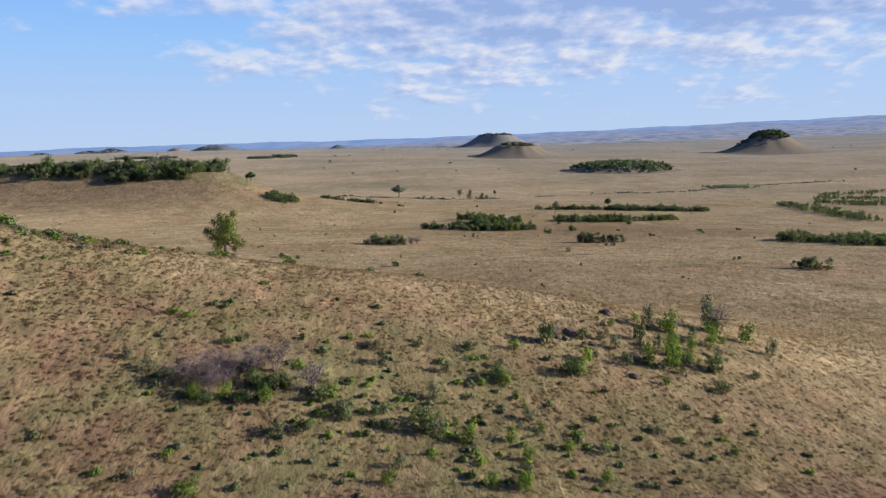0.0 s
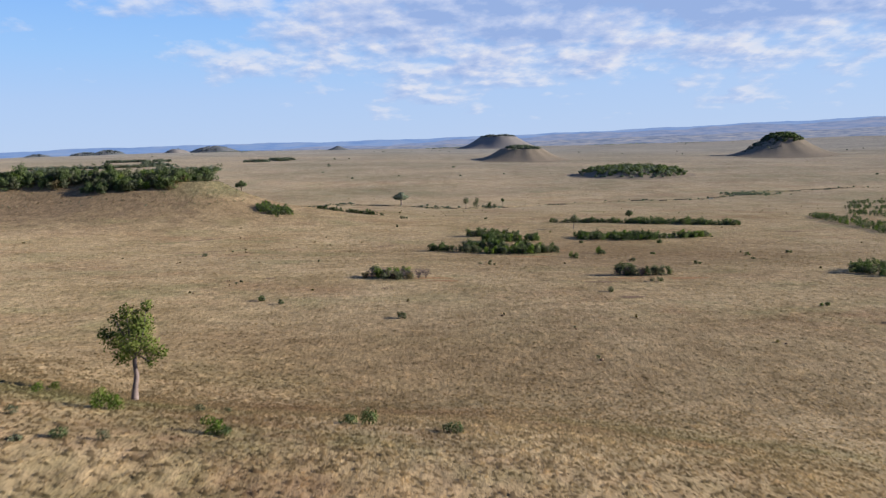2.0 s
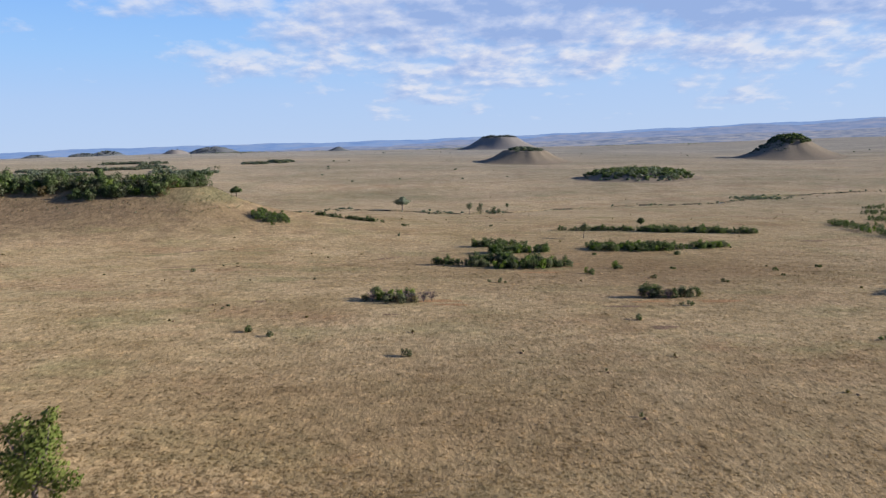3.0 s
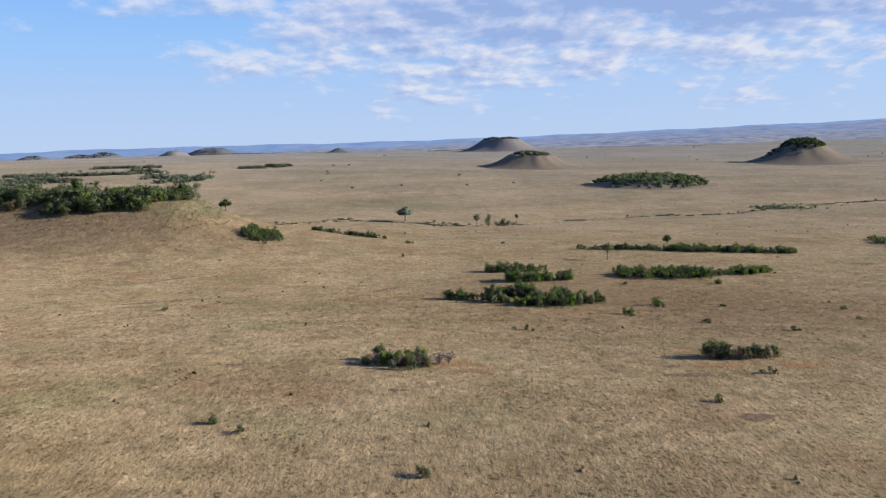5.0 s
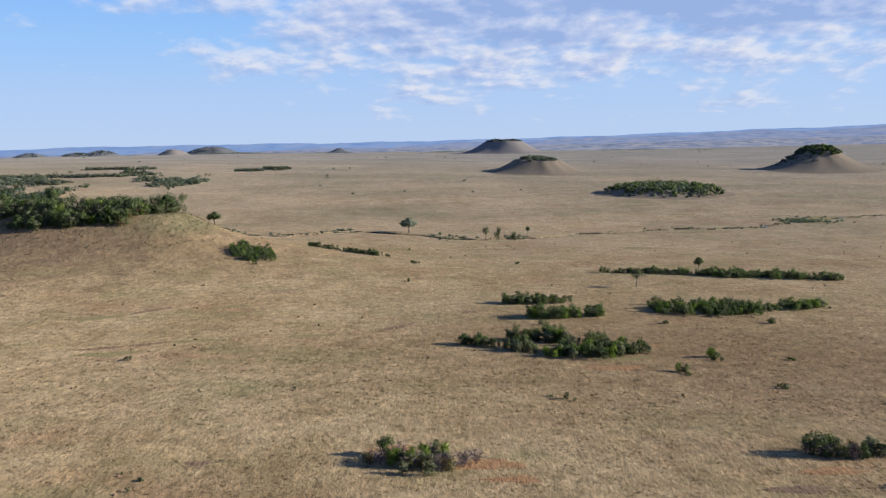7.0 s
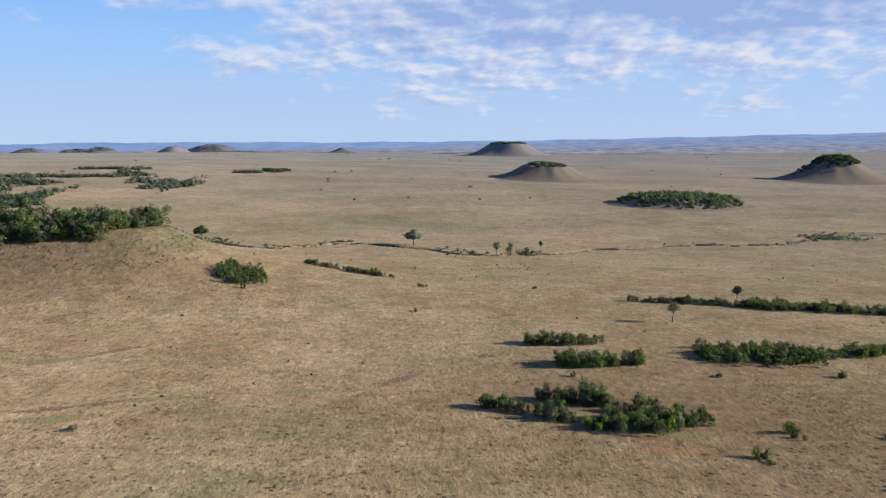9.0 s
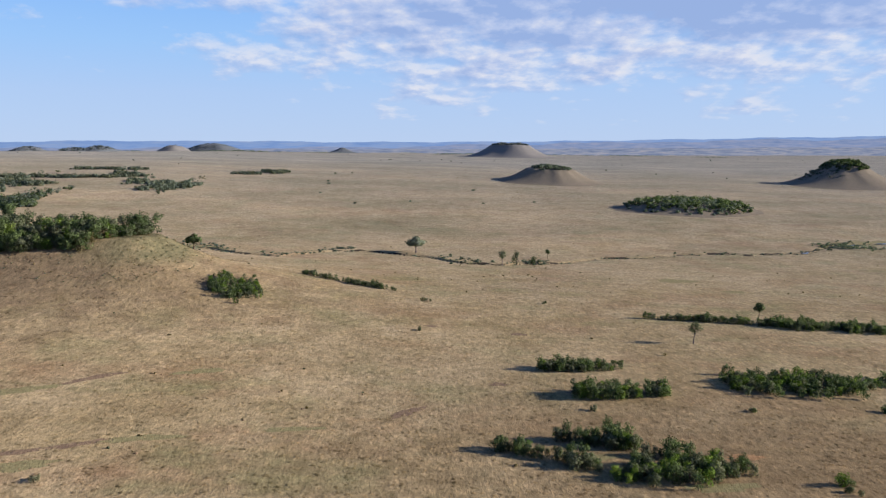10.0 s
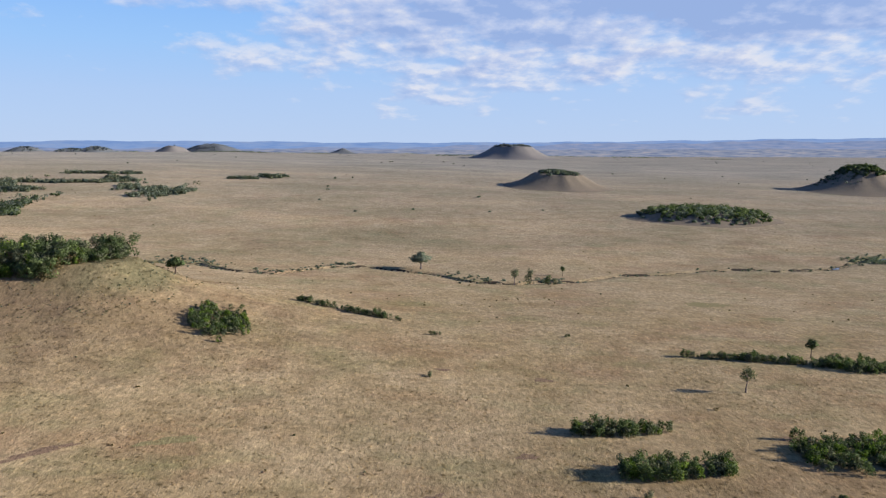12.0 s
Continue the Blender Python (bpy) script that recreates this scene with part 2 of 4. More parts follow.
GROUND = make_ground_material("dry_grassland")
# hill and butte slopes with air haze mixed into their base colour
SCRUB_HILL = make_ground_material("hazed_scrub_hillside", (0.074, 0.092, 0.118))
HILLSIDE = make_ground_material("hazed_butte_grassland", (0.142, 0.122, 0.104))
FAR_SLOPE = make_ground_material("hazed_far_butte_slope", (0.150, 0.145, 0.152))
TUFT = make_tuft_material()
LEAF_GREEN = make_leaf_material("deep_green_leaves", (0.030, 0.045, 0.025), (0.070, 0.100, 0.046), (0.136, 0.180, 0.076), 0.22)
LEAF_OLIVE = make_leaf_material("grey_olive_leaves", (0.046, 0.058, 0.040), (0.104, 0.118, 0.078), (0.180, 0.190, 0.130), 0.22)
LEAF_BRIGHT = make_leaf_material("fresh_green_leaves", (0.040, 0.074, 0.014), (0.095, 0.150, 0.030), (0.180, 0.240, 0.055), 0.30)
LEAF_TREE = make_leaf_material("yellow_green_tree_leaves", (0.045, 0.068, 0.020), (0.098, 0.130, 0.036), (0.185, 0.205, 0.070), 0.35)
LEAF_BROWN = make_leaf_material("browned_leaves", (0.075, 0.060, 0.038), (0.150, 0.122, 0.068), (0.23, 0.195, 0.110))
# dark far-hill scrub, with blue distance haze painted into its colours
LEAF_HILL = make_leaf_material("hazed_hill_scrub", (0.060, 0.078, 0.086), (0.084, 0.104, 0.108), (0.110, 0.128, 0.122), 0.05)
# green leaves greyed and blued: air haze put into their colour
LEAF_FAR = make_leaf_material("hazed_green_scrub", (0.070, 0.092, 0.080), (0.118, 0.146, 0.124), (0.180, 0.204, 0.166))
BARK_GREY = make_bark_material("grey_bark", (0.085, 0.068, 0.068), (0.20, 0.165, 0.165))
BARK_DARK = make_bark_material("dark_bark", (0.05, 0.04, 0.032), (0.13, 0.10, 0.08))
TWIG = make_bark_material("purple_grey_twigs", (0.085, 0.065, 0.075), (0.17, 0.135, 0.145))
ROCK = make_bark_material("brown_rock", (0.055, 0.040, 0.034), (0.15, 0.108, 0.088))
SOIL = make_bark_material("termite_soil", (0.10, 0.07, 0.05), (0.22, 0.15, 0.10))
EARTH = make_patch_material("bare_reddish_earth", (0.120, 0.082, 0.060), (0.185, 0.128, 0.092))
BANK = make_bark_material("brown_stream_bank", (0.075, 0.062, 0.044), (0.17, 0.135, 0.09))
# bank shadow painted as near-black earth for the stream's cut
BANK_SHADE = make_bark_material("shadowed_bank_earth", (0.018, 0.015, 0.014), (0.060, 0.050, 0.038))
RUST = make_patch_material("rust_coloured_grass", (0.205, 0.118, 0.062), (0.31, 0.185, 0.10))
GREEN_GRASS = make_patch_material("green_grass", (0.150, 0.138, 0.070), (0.205, 0.182, 0.098))
water, wt, wb = material("still_water", 0.08, 0.5)
wb.inputs["Base Color"].default_value = (0.03, 0.05, 0.07, 1)
bump(wt, wb, noise_at(wt, wt.nodes.new("ShaderNodeNewGeometry").outputs["Position"], 2.0), 0.1, 0.02)


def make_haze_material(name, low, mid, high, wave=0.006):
    """Plain far distance seen through kilometres of air, its haze painted as a glowing colour."""
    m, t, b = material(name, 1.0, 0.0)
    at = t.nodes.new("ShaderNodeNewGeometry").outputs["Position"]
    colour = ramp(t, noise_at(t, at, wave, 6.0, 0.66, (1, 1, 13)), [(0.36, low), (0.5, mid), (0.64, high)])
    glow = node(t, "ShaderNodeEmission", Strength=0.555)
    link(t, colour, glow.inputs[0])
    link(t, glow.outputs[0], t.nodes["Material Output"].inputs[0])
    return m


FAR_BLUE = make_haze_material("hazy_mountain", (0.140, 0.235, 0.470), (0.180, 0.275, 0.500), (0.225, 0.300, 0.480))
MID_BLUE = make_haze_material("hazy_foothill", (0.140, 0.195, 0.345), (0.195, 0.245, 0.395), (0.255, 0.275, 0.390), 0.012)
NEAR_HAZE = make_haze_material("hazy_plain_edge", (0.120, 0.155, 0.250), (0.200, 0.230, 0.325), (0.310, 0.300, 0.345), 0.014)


# ---- height of the land ----
PROFILE_Y = np.array([-900.0, 0, 90, 150, 235, 350, 500, 690, 790, 900, 1150, 1600, 2800, 4900])
PROFILE_Z = np.array([5.0, 3, 2.4, 1.2, -1.4, -7.6, -10.2, -13.6, -10, -2, 14, 21, 27, 16])


def smooth01(v):
    v = np.clip(v, 0, 1)
    return v * v * (3 - 2 * v)


def plain_z(x, y):
    """The wide valley: down to the stream, up again behind it, and falling gently to the right."""
    i = np.clip(np.searchsorted(PROFILE_Y, y) - 1, 0, len(PROFILE_Y) - 2)
    y0, y1 = PROFILE_Y[i], PROFILE_Y[i + 1]
    s = np.clip((y - y0) / (y1 - y0), 0, 1)
    slope = np.gradient(PROFILE_Z, PROFILE_Y)
    a, b = PROFILE_Z[i], PROFILE_Z[i + 1]
    ma, mb = slope[i] * (y1 - y0), slope[i + 1] * (y1 - y0)
    z = (2 * s**3 - 3 * s**2 + 1) * a + (s**3 - 2 * s**2 + s) * ma + (3 * s**2 - 2 * s**3) * b + (s**3 - s**2) * mb
    return z - (27 - 12 * smooth01((y - 1300) / 2200)) * np.tanh(x / 800)


STREAM_X = np.array([-260.0, -188, -172, -148, -129, -114, -103, -83, -67, -54, -42, -28, -20, -12, 0, 10, 27, 43, 53, 74, 84, 100, 121, 143, 163, 176, 188, 200, 218, 233, 262, 290, 340, 430])
STREAM_Y = np.array([656.0, 653, 650, 633, 623, 625, 650, 662, 664, 654, 648, 641, 630, 621, 621, 620, 631, 632, 636, 658, 665, 667, 680, 690, 697, 697, 689, 701, 704, 709, 738, 756, 775, 800])


def stream_y(x):
    """The stream winds in short bends across the valley floor."""
    x = np.asarray(x, float)
    bend = sum(np.interp(x + d, STREAM_X, STREAM_Y) for d in (-5, -2, 2, 5)) / 4
    return bend + 1.2 * np.sin(x / 7.0 + 1) + 0.7 * np.sin(x / 3.1)


def land_z(x, y):
    x, y = np.asarray(x, float), np.asarray(y, float)
    z = plain_z(x, y)
    # the near hill that the flight starts over: up to a rounded crest, then down to the plain
    rim = 104.4 + 0.231 * x * (x < 0) - 0.05 * x * (x > 0)
    top = 14.8 * (0.5 - 0.5 * np.tanh((x - 43.3) / 41.3)) + 0.013 * np.clip(-x, 0, 300)
    front = 1 - 0.591 * smooth01((83.1 + 0.301 * np.clip(x, -120, 120) - y) / 42.6)
    z = z + top * (1 - smooth01((y - rim + 31.25) / 62.5)) * front - 0.042 * np.clip(x, -120, 120) * (1 - smooth01((y - 60) / 110))
    z = z + 10.8 * np.exp(-((x + 77) ** 2 + (y - 99.7) ** 2) / (2 * 27.4**2))
    # the flat-topped spur with woods along its rim
    dx = np.maximum(np.maximum(x + 152 + 1.5 * np.sin(y / 9), -560 - x), 0)
    dy = np.maximum(np.maximum(y - 490, 482 + 1.1 * np.sin(x / 13) + 0.4 * np.sin(x / 5) - y), 0)
    rim = np.maximum(np.hypot(dx, dy) - 11, 0)
    z = z + 24 * np.exp(-rim / 40)
    # stream bed cut into the valley floor
    side = y - stream_y(x)
    cut = np.abs(side)
    z = z - (1.5 - 0.6 * smooth01((x - 40) / 40)) * np.where(side < 0, np.exp(-((cut / 5) ** 2)), 1 - smooth01(cut / 2.2))
    # low swells of the ground
    z = z + 0.35 * np.sin(x / 23 + 0.7 * np.sin(y / 31)) * np.sin(y / 27 + 1) + 0.5 * np.sin(x / 140 + 2) * np.sin(y / 170)
    far = smooth01((y - 700) / 900)
    z = z + far * (1.3 * np.sin(x / 62 + y / 150 + 1.5 * np.sin(y / 210)) * np.sin(y / 95 + 0.8 * np.sin(x / 130)) + 0.5 * np.sin(x / 27 + 2 * np.sin(y / 60)) * np.sin(y / 41))
    far = smooth01((y - 900) / 1500)
    z = z + far * (2.5 * np.sin(x / 420 + 1) * np.sin(y / 510 + x / 900) + 2 * np.sin(x / 170) * np.sin(y / 230))
    return z


# ---- mesh helpers ----
def mesh_from(name, verts, faces, mat, smooth=False, normals=None):
    me = bpy.data.meshes.new(name)
    verts, faces = np.asarray(verts, np.float32), np.asarray(faces, np.int32)
    k = faces.shape[1]
    me.vertices.add(len(verts))
    me.vertices.foreach_set("co", verts.ravel())
    me.loops.add(faces.size)
    me.loops.foreach_set("vertex_index", faces.ravel())
    me.polygons.add(len(faces))
    me.polygons.foreach_set("loop_start", np.arange(0, faces.size, k, dtype=np.int32))
    me.polygons.foreach_set("use_smooth", np.full(len(faces), smooth or normals is not None))
    me.update(calc_edges=True)
    me.materials.append(mat)
    if normals is not None:
        me.normals_split_custom_set_from_vertices(np.asarray(normals, np.float32))
    return me


def spray_mesh(name, spray, mat):
    """A mesh of leaf sprays, each shaded by the side of the crown that it grows on."""
    verts, faces, normals = spray
    return mesh_from(name, verts, faces, mat, True, normals)


def part(name, me, parent, label=""):
    ob = new(name, me)
    ob.parent = parent
    return tagged(ob, label)


def axis_spacing(stretches):
    """Grid lines: (end, step) stretches one after another, from the first value."""
    at = [stretches[0]]
    for end, step0, step1 in stretches[1:]:
        start = at[-1]
        while at[-1] < end:
            f = (at[-1] - start) / (end - start)
            at.append(at[-1] + step0 + (step1 - step0) * f)
    return np.array(at)


def tube(path, radii, sides=7):
    """A tapered tube along a list of points, as vertices and quads."""
    path = np.asarray(path, float)
    verts, faces = [], []
    for i, (p, r) in enumerate(zip(path, radii)):
        d = path[min(i + 1, len(path) - 1)] - path[max(i - 1, 0)]
        d = d / (np.linalg.norm(d) + 1e-9)
        u = np.cross(d, (0.31, 0.95, 0.05))
        u = u / (np.linalg.norm(u) + 1e-9)
        v = np.cross(d, u)
        for k in range(sides):
            a = 2 * math.pi * k / sides
            verts.append(p + r * (math.cos(a) * u + math.sin(a) * v))
    for i in range(len(path) - 1):
        for k in range(sides):
            a, b = i * sides + k, i * sides + (k + 1) % sides
            faces.append((a, b, b + sides, a + sides))
    return np.array(verts), np.array(faces)


def joined(pieces):
    verts, faces, normals, base = [], [], [], 0
    for v, f, *n in pieces:
        verts.append(v)
        faces.append(f + base)
        normals += n
        base += len(v)
    out = (np.concatenate(verts), np.concatenate(faces))
    return out + (np.concatenate(normals),) if normals else out


def leaves(rng, centres, radii, count, size, squash=0.8, shell=0.74):
    """A cloud of small leaf sprays around several lobes: four-cornered, bent outwards, with gaps between."""
    centres, radii = np.asarray(centres, float), np.asarray(radii, float)
    pick = rng.choice(len(centres), count, p=radii**2 / np.sum(radii**2))
    d = rng.normal(size=(count, 3))
    d /= np.linalg.norm(d, axis=1)[:, None]
    depth = shell + (1 - shell) * rng.random(count) ** 0.5 + 0.3 * rng.random(count) * (rng.random(count) < 0.14)
    wob = 1 + 0.22 * np.sin(5 * d[:, 0] + 3 * pick) * np.sin(4 * d[:, 1] + 2 * pick + 1)
    p = centres[pick] + d * (radii[pick] * depth * wob)[:, None] * (1, 1, squash)
    n = d + 0.75 * rng.normal(size=(count, 3)) + (0, 0, 0.25)
    n /= np.linalg.norm(n, axis=1)[:, None]
    u = np.cross(n, rng.normal(size=(count, 3)))
    u /= np.linalg.norm(u, axis=1)[:, None] + 1e-9
    v = np.cross(n, u)
    s = (size * (0.6 + 0.8 * rng.random(count)))[:, None]
    a, b = u * s * 0.62, v * s
    tip = n * s * 0.25
    verts = np.stack([p - b - 0.2 * a, p + a + tip * 0.4, p + b + 0.3 * a - tip * 0.5, p - a + tip], 1).reshape(-1, 3)
    # shading follows the lobe and, less, the whole crown
    whole = p - centres.mean(0)
    whole /= np.linalg.norm(whole, axis=1)[:, None] + 1e-9
    shade = d + 0.6 * whole + 0.15 * rng.normal(size=(count, 3)) + (0, 0, 0.12)
    shade /= np.linalg.norm(shade, axis=1)[:, None]
    return verts, np.arange(count * 4).reshape(-1, 4), np.repeat(shade, 4, 0)


# ---- the land, one sheet to the horizon ----
def build_ground():
    xs = axis_spacing([0, (150, 2.2, 2.6), (330, 3, 6), (800, 8, 40), (5200, 50, 420)])
    xs = np.concatenate([-xs[:0:-1], xs])
    ys = axis_spacing([-900, (-20, 120, 4), (200, 1.8, 2.0), (560, 2.2, 2.6), (610, 3, 2), (780, 1.6, 2.2), (1300, 4, 20), (4950, 24, 160)])
    gx, gy = np.meshgrid(xs, ys)
    gz = land_z(gx, gy)
    verts = np.stack([gx, gy, gz], -1).reshape(-1, 3)
    nx, ny = len(xs), len(ys)
    i, j = np.meshgrid(np.arange(nx - 1), np.arange(ny - 1))
    a = (j * nx + i).ravel()
    faces = np.stack([a, a + 1, a + 1 + nx, a + nx], 1)
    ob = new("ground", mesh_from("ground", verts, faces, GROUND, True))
    tagged(ob, "rolling savanna ground of dry straw-coloured grass with bare reddish patches", "ground", kind="structure")


build_ground()


def butte(name, label, x, y, top, height, reach, squash=1.0, flat=0.6, seed=1, mat=HILLSIDE):
    """A flat-topped hill with a steep rim and a concave foot that runs out into the plain."""
    rng = np.random.default_rng(seed)
    ph = rng.random(4) * 6
    rings = np.concatenate([np.linspace(0, 1, 7), 1 + np.linspace(0.03, 1, 22) ** 1.5 * (reach / top - 1)])
    n = 64
    ang = np.arange(n) * 2 * math.pi / n
    verts = []
    for r in rings:
        wob = 1 + 0.09 * np.sin(2 * ang + ph[0]) + 0.03 * np.sin(5 * ang + ph[1]) + 0.012 * np.sin(11 * ang + ph[2])
        px, py = x + top * r * wob * np.cos(ang), y + top * r * wob * np.sin(ang) * squash
        if r <= 1:
            rise = height * (1 - (1 - flat) * 0.3 * r**2)
        else:
            e = (r - 1) / (reach / top - 1)
            rise = height * (1 - (1 - flat) * 0.3) * (1 - e) ** 1.7
        gully = 1 + (0.018 * np.sin(13 * ang + ph[3]) + 0.014 * np.sin(29 * ang + 2 * r)) * (r > 1)
        verts.append(np.stack([px, py, land_z(px, py) + rise * gully - (0.9 if r == rings[-1] else 0)], 1))
    verts = np.concatenate(verts)
    faces = []
    for i in range(len(rings) - 1):
        k = np.arange(n)
        faces.append(np.stack([i * n + k, i * n + n + k, i * n + n + (k + 1) % n, i * n + (k + 1) % n], 1))
    verts[:, :2] -= (x, y)
    ob = new(name, mesh_from(name, verts, np.concatenate(faces), mat, True))
    ob.location = (x, y, 0)
    tagged(ob, label, "hill")

    def height_at(px, py):
        r = math.hypot(px - x, (py - y) / squash) / top
        e = max(0.0, (r - 1) / (reach / top - 1))
        return float(land_z(px, py)) + height * ((1 - (1 - flat) * 0.3 * min(r, 1) ** 2) * max(0, 1 - e) ** 1.7)

    return height_at


def shrub_cover(name, label, spots, seed, size, leaf_size, count, mat):
    """A far stand of shrubs too small to pick apart: one mesh of leaf sprays."""
    rng = np.random.default_rng(seed)
    pieces = []
    for x, y, z, s in spots:
        k = 3
        c = np.stack([x + rng.normal(size=k) * s * 0.4, y + rng.normal(size=k) * s * 0.4, z + s * (0.45 + 0.4 * rng.random(k))], 1)
        pieces.append(leaves(rng, c, s * (0.45 + 0.25 * rng.random(k)), count, leaf_size, 0.85))
    ob = new(name, spray_mesh(name, joined(pieces), mat))
    tagged(ob, label, "shrubs", kind="stuff")


def scatter_disc(rng, x, y, rx, ry, count, z_of, s0, s1, ring=0.0):
    out = []
    for _ in range(count):
        r, a = math.sqrt(ring + (1 - ring) * rng.random()), rng.random() * 2 * math.pi
        px, py = x + rx * r * math.cos(a), y + ry * r * math.sin(a)
        out.append((px, py, z_of(px, py) - 0.3, (s0 + (s1 - s0) * rng.random()) * (1.12 - 0.5 * r * r)))
    return out


def flat_z(px, py):
    return float(land_z(px, py))


def dome(label, x, y, half, deep, height, seed, mat=SCRUB_HILL, scrub=1.6, lean=0.0):
    """A far rounded hill, dark with scrub."""
    rng = np.random.default_rng(seed)
    ph = rng.random(3) * 6
    n, verts, faces = 48, [], []
    ang = np.arange(n) * 2 * math.pi / n
    rings = np.linspace(0, 1, 12)
    for r in rings:
        wob = 1 + 0.08 * np.sin(2 * ang + ph[0]) + 0.04 * np.sin(5 * ang + ph[1])
        px, py = x + half * r * wob * np.cos(ang), y + deep * r * wob * np.sin(ang)
        rise = height * (1 - r**2) ** 1.15 * (1 + 0.07 * np.sin(px / 13 + ph[2]) * np.sin(py / 17))
        verts.append(np.stack([px - x, py - y, land_z(px, py) + rise - (1.5 if r == 1 else 0)], 1))
    k = np.arange(n)
    for i in range(len(rings) - 1):
        faces.append(np.stack([i * n + k, i * n + n + k, i * n + n + (k + 1) % n, i * n + (k + 1) % n], 1))
    ob = new("hill", mesh_from("hill", np.concatenate(verts), np.concatenate(faces), mat, True))
    ob.location = (x, y, 0)
    tagged(ob, label, "hill")
    spots = []
    for _ in range(int(half * scrub)):
        r, a = 0.93 * math.sqrt(rng.random()), rng.random() * 2 * math.pi
        px, py = x + lean * half + half * (1 - abs(lean)) * r * math.cos(a), y + deep * r * math.sin(a)
        e = math.hypot((px - x) / half, (py - y) / deep)
        spots.append((px, py, flat_z(px, py) + height * max(0.0, 1 - e * e) ** 1.15 - 0.8, 1.2 + 1.8 * rng.random()))
    shrub_cover("hill_scrub", "dark grey-green scrub over a far hill", spots, seed + 200, 4, 1.7, 16, LEAF_HILL)


def build_hills():
    rng = np.random.default_rng(5)
    h = butte("butte", "steep grassy butte with a shrub-covered flat top", 114, 1160, 29, 18, 66, seed=2)
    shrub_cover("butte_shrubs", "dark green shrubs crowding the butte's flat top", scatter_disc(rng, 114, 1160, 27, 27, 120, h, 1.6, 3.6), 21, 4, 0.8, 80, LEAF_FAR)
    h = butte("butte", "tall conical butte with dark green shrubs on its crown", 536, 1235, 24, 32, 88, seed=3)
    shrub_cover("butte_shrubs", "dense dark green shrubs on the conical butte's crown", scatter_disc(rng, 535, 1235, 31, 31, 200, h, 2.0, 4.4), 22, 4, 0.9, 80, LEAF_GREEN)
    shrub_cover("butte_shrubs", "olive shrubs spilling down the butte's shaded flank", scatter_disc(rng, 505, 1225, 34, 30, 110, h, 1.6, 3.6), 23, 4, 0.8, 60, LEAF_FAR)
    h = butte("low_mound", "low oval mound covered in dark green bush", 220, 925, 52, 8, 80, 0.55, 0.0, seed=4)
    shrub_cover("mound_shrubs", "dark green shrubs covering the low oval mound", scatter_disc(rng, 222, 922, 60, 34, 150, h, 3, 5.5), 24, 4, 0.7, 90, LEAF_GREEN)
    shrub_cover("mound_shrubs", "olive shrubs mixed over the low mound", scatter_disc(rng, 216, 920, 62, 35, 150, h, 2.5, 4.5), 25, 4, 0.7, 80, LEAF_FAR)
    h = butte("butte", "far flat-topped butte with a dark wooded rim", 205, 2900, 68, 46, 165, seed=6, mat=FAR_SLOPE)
    shrub_cover("butte_shrubs", "dark trees along the far butte's rim", scatter_disc(rng, 205, 2900, 66, 64, 120, h, 3, 6.5, 0.2), 26, 4, 1.6, 50, LEAF_HILL)
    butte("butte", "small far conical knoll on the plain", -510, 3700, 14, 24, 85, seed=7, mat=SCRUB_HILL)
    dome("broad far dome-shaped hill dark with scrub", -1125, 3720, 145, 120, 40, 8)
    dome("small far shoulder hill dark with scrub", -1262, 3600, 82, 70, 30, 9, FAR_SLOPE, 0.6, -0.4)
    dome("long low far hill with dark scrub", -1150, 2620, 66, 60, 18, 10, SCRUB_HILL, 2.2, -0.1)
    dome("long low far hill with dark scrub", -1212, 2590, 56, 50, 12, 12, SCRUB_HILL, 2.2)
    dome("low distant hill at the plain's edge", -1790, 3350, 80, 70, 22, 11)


build_hills()


def build_mountains():
    """The long blue range on the horizon, with lower hills and a hazy plain in front of it."""
    n = 420
    ang = np.linspace(radians(-52), radians(52), n)
    k = np.degrees(ang)
    crest = 92 + 9 * np.exp(-(((k + 24) / 5.5) ** 2)) + 7 * np.exp(-(((k + 15) / 4) ** 2)) + 20 * smooth01((k - 2) / 30) + 2.5 * np.sin(k * 0.9) + 1.2 * np.sin(k * 2.3 + 1) + 0.6 * np.sin(k * 6.1)
    right = smooth01((k + 8) / 16)
    foot = 58 + (crest - 72) * right + 5 * np.sin(k * 0.62 + 1) + 2.5 * np.sin(k * 1.7) + 1.0 * np.sin(k * 5.3 + 2)
    edge = 47 + 0.25 * (crest - 92) + 2.6 * np.sin(k * 1.1 + 2) * np.sin(k * 0.37) + 1.2 * np.sin(k * 3.7) + 0.7 * np.sin(k * 9.1)
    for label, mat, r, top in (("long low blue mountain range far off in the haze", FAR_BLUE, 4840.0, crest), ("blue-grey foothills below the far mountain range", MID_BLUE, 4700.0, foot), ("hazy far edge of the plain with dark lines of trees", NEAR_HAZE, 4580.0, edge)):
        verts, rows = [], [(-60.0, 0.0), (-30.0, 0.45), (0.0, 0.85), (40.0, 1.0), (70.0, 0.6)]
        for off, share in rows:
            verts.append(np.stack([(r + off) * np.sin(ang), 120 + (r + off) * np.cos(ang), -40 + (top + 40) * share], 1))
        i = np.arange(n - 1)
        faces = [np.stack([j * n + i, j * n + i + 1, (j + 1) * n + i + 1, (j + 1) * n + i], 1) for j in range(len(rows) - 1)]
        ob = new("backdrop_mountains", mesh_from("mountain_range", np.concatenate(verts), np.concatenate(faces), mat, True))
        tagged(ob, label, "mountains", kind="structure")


build_mountains()

# ---- bushes and trees ----
SPRAYS = {}


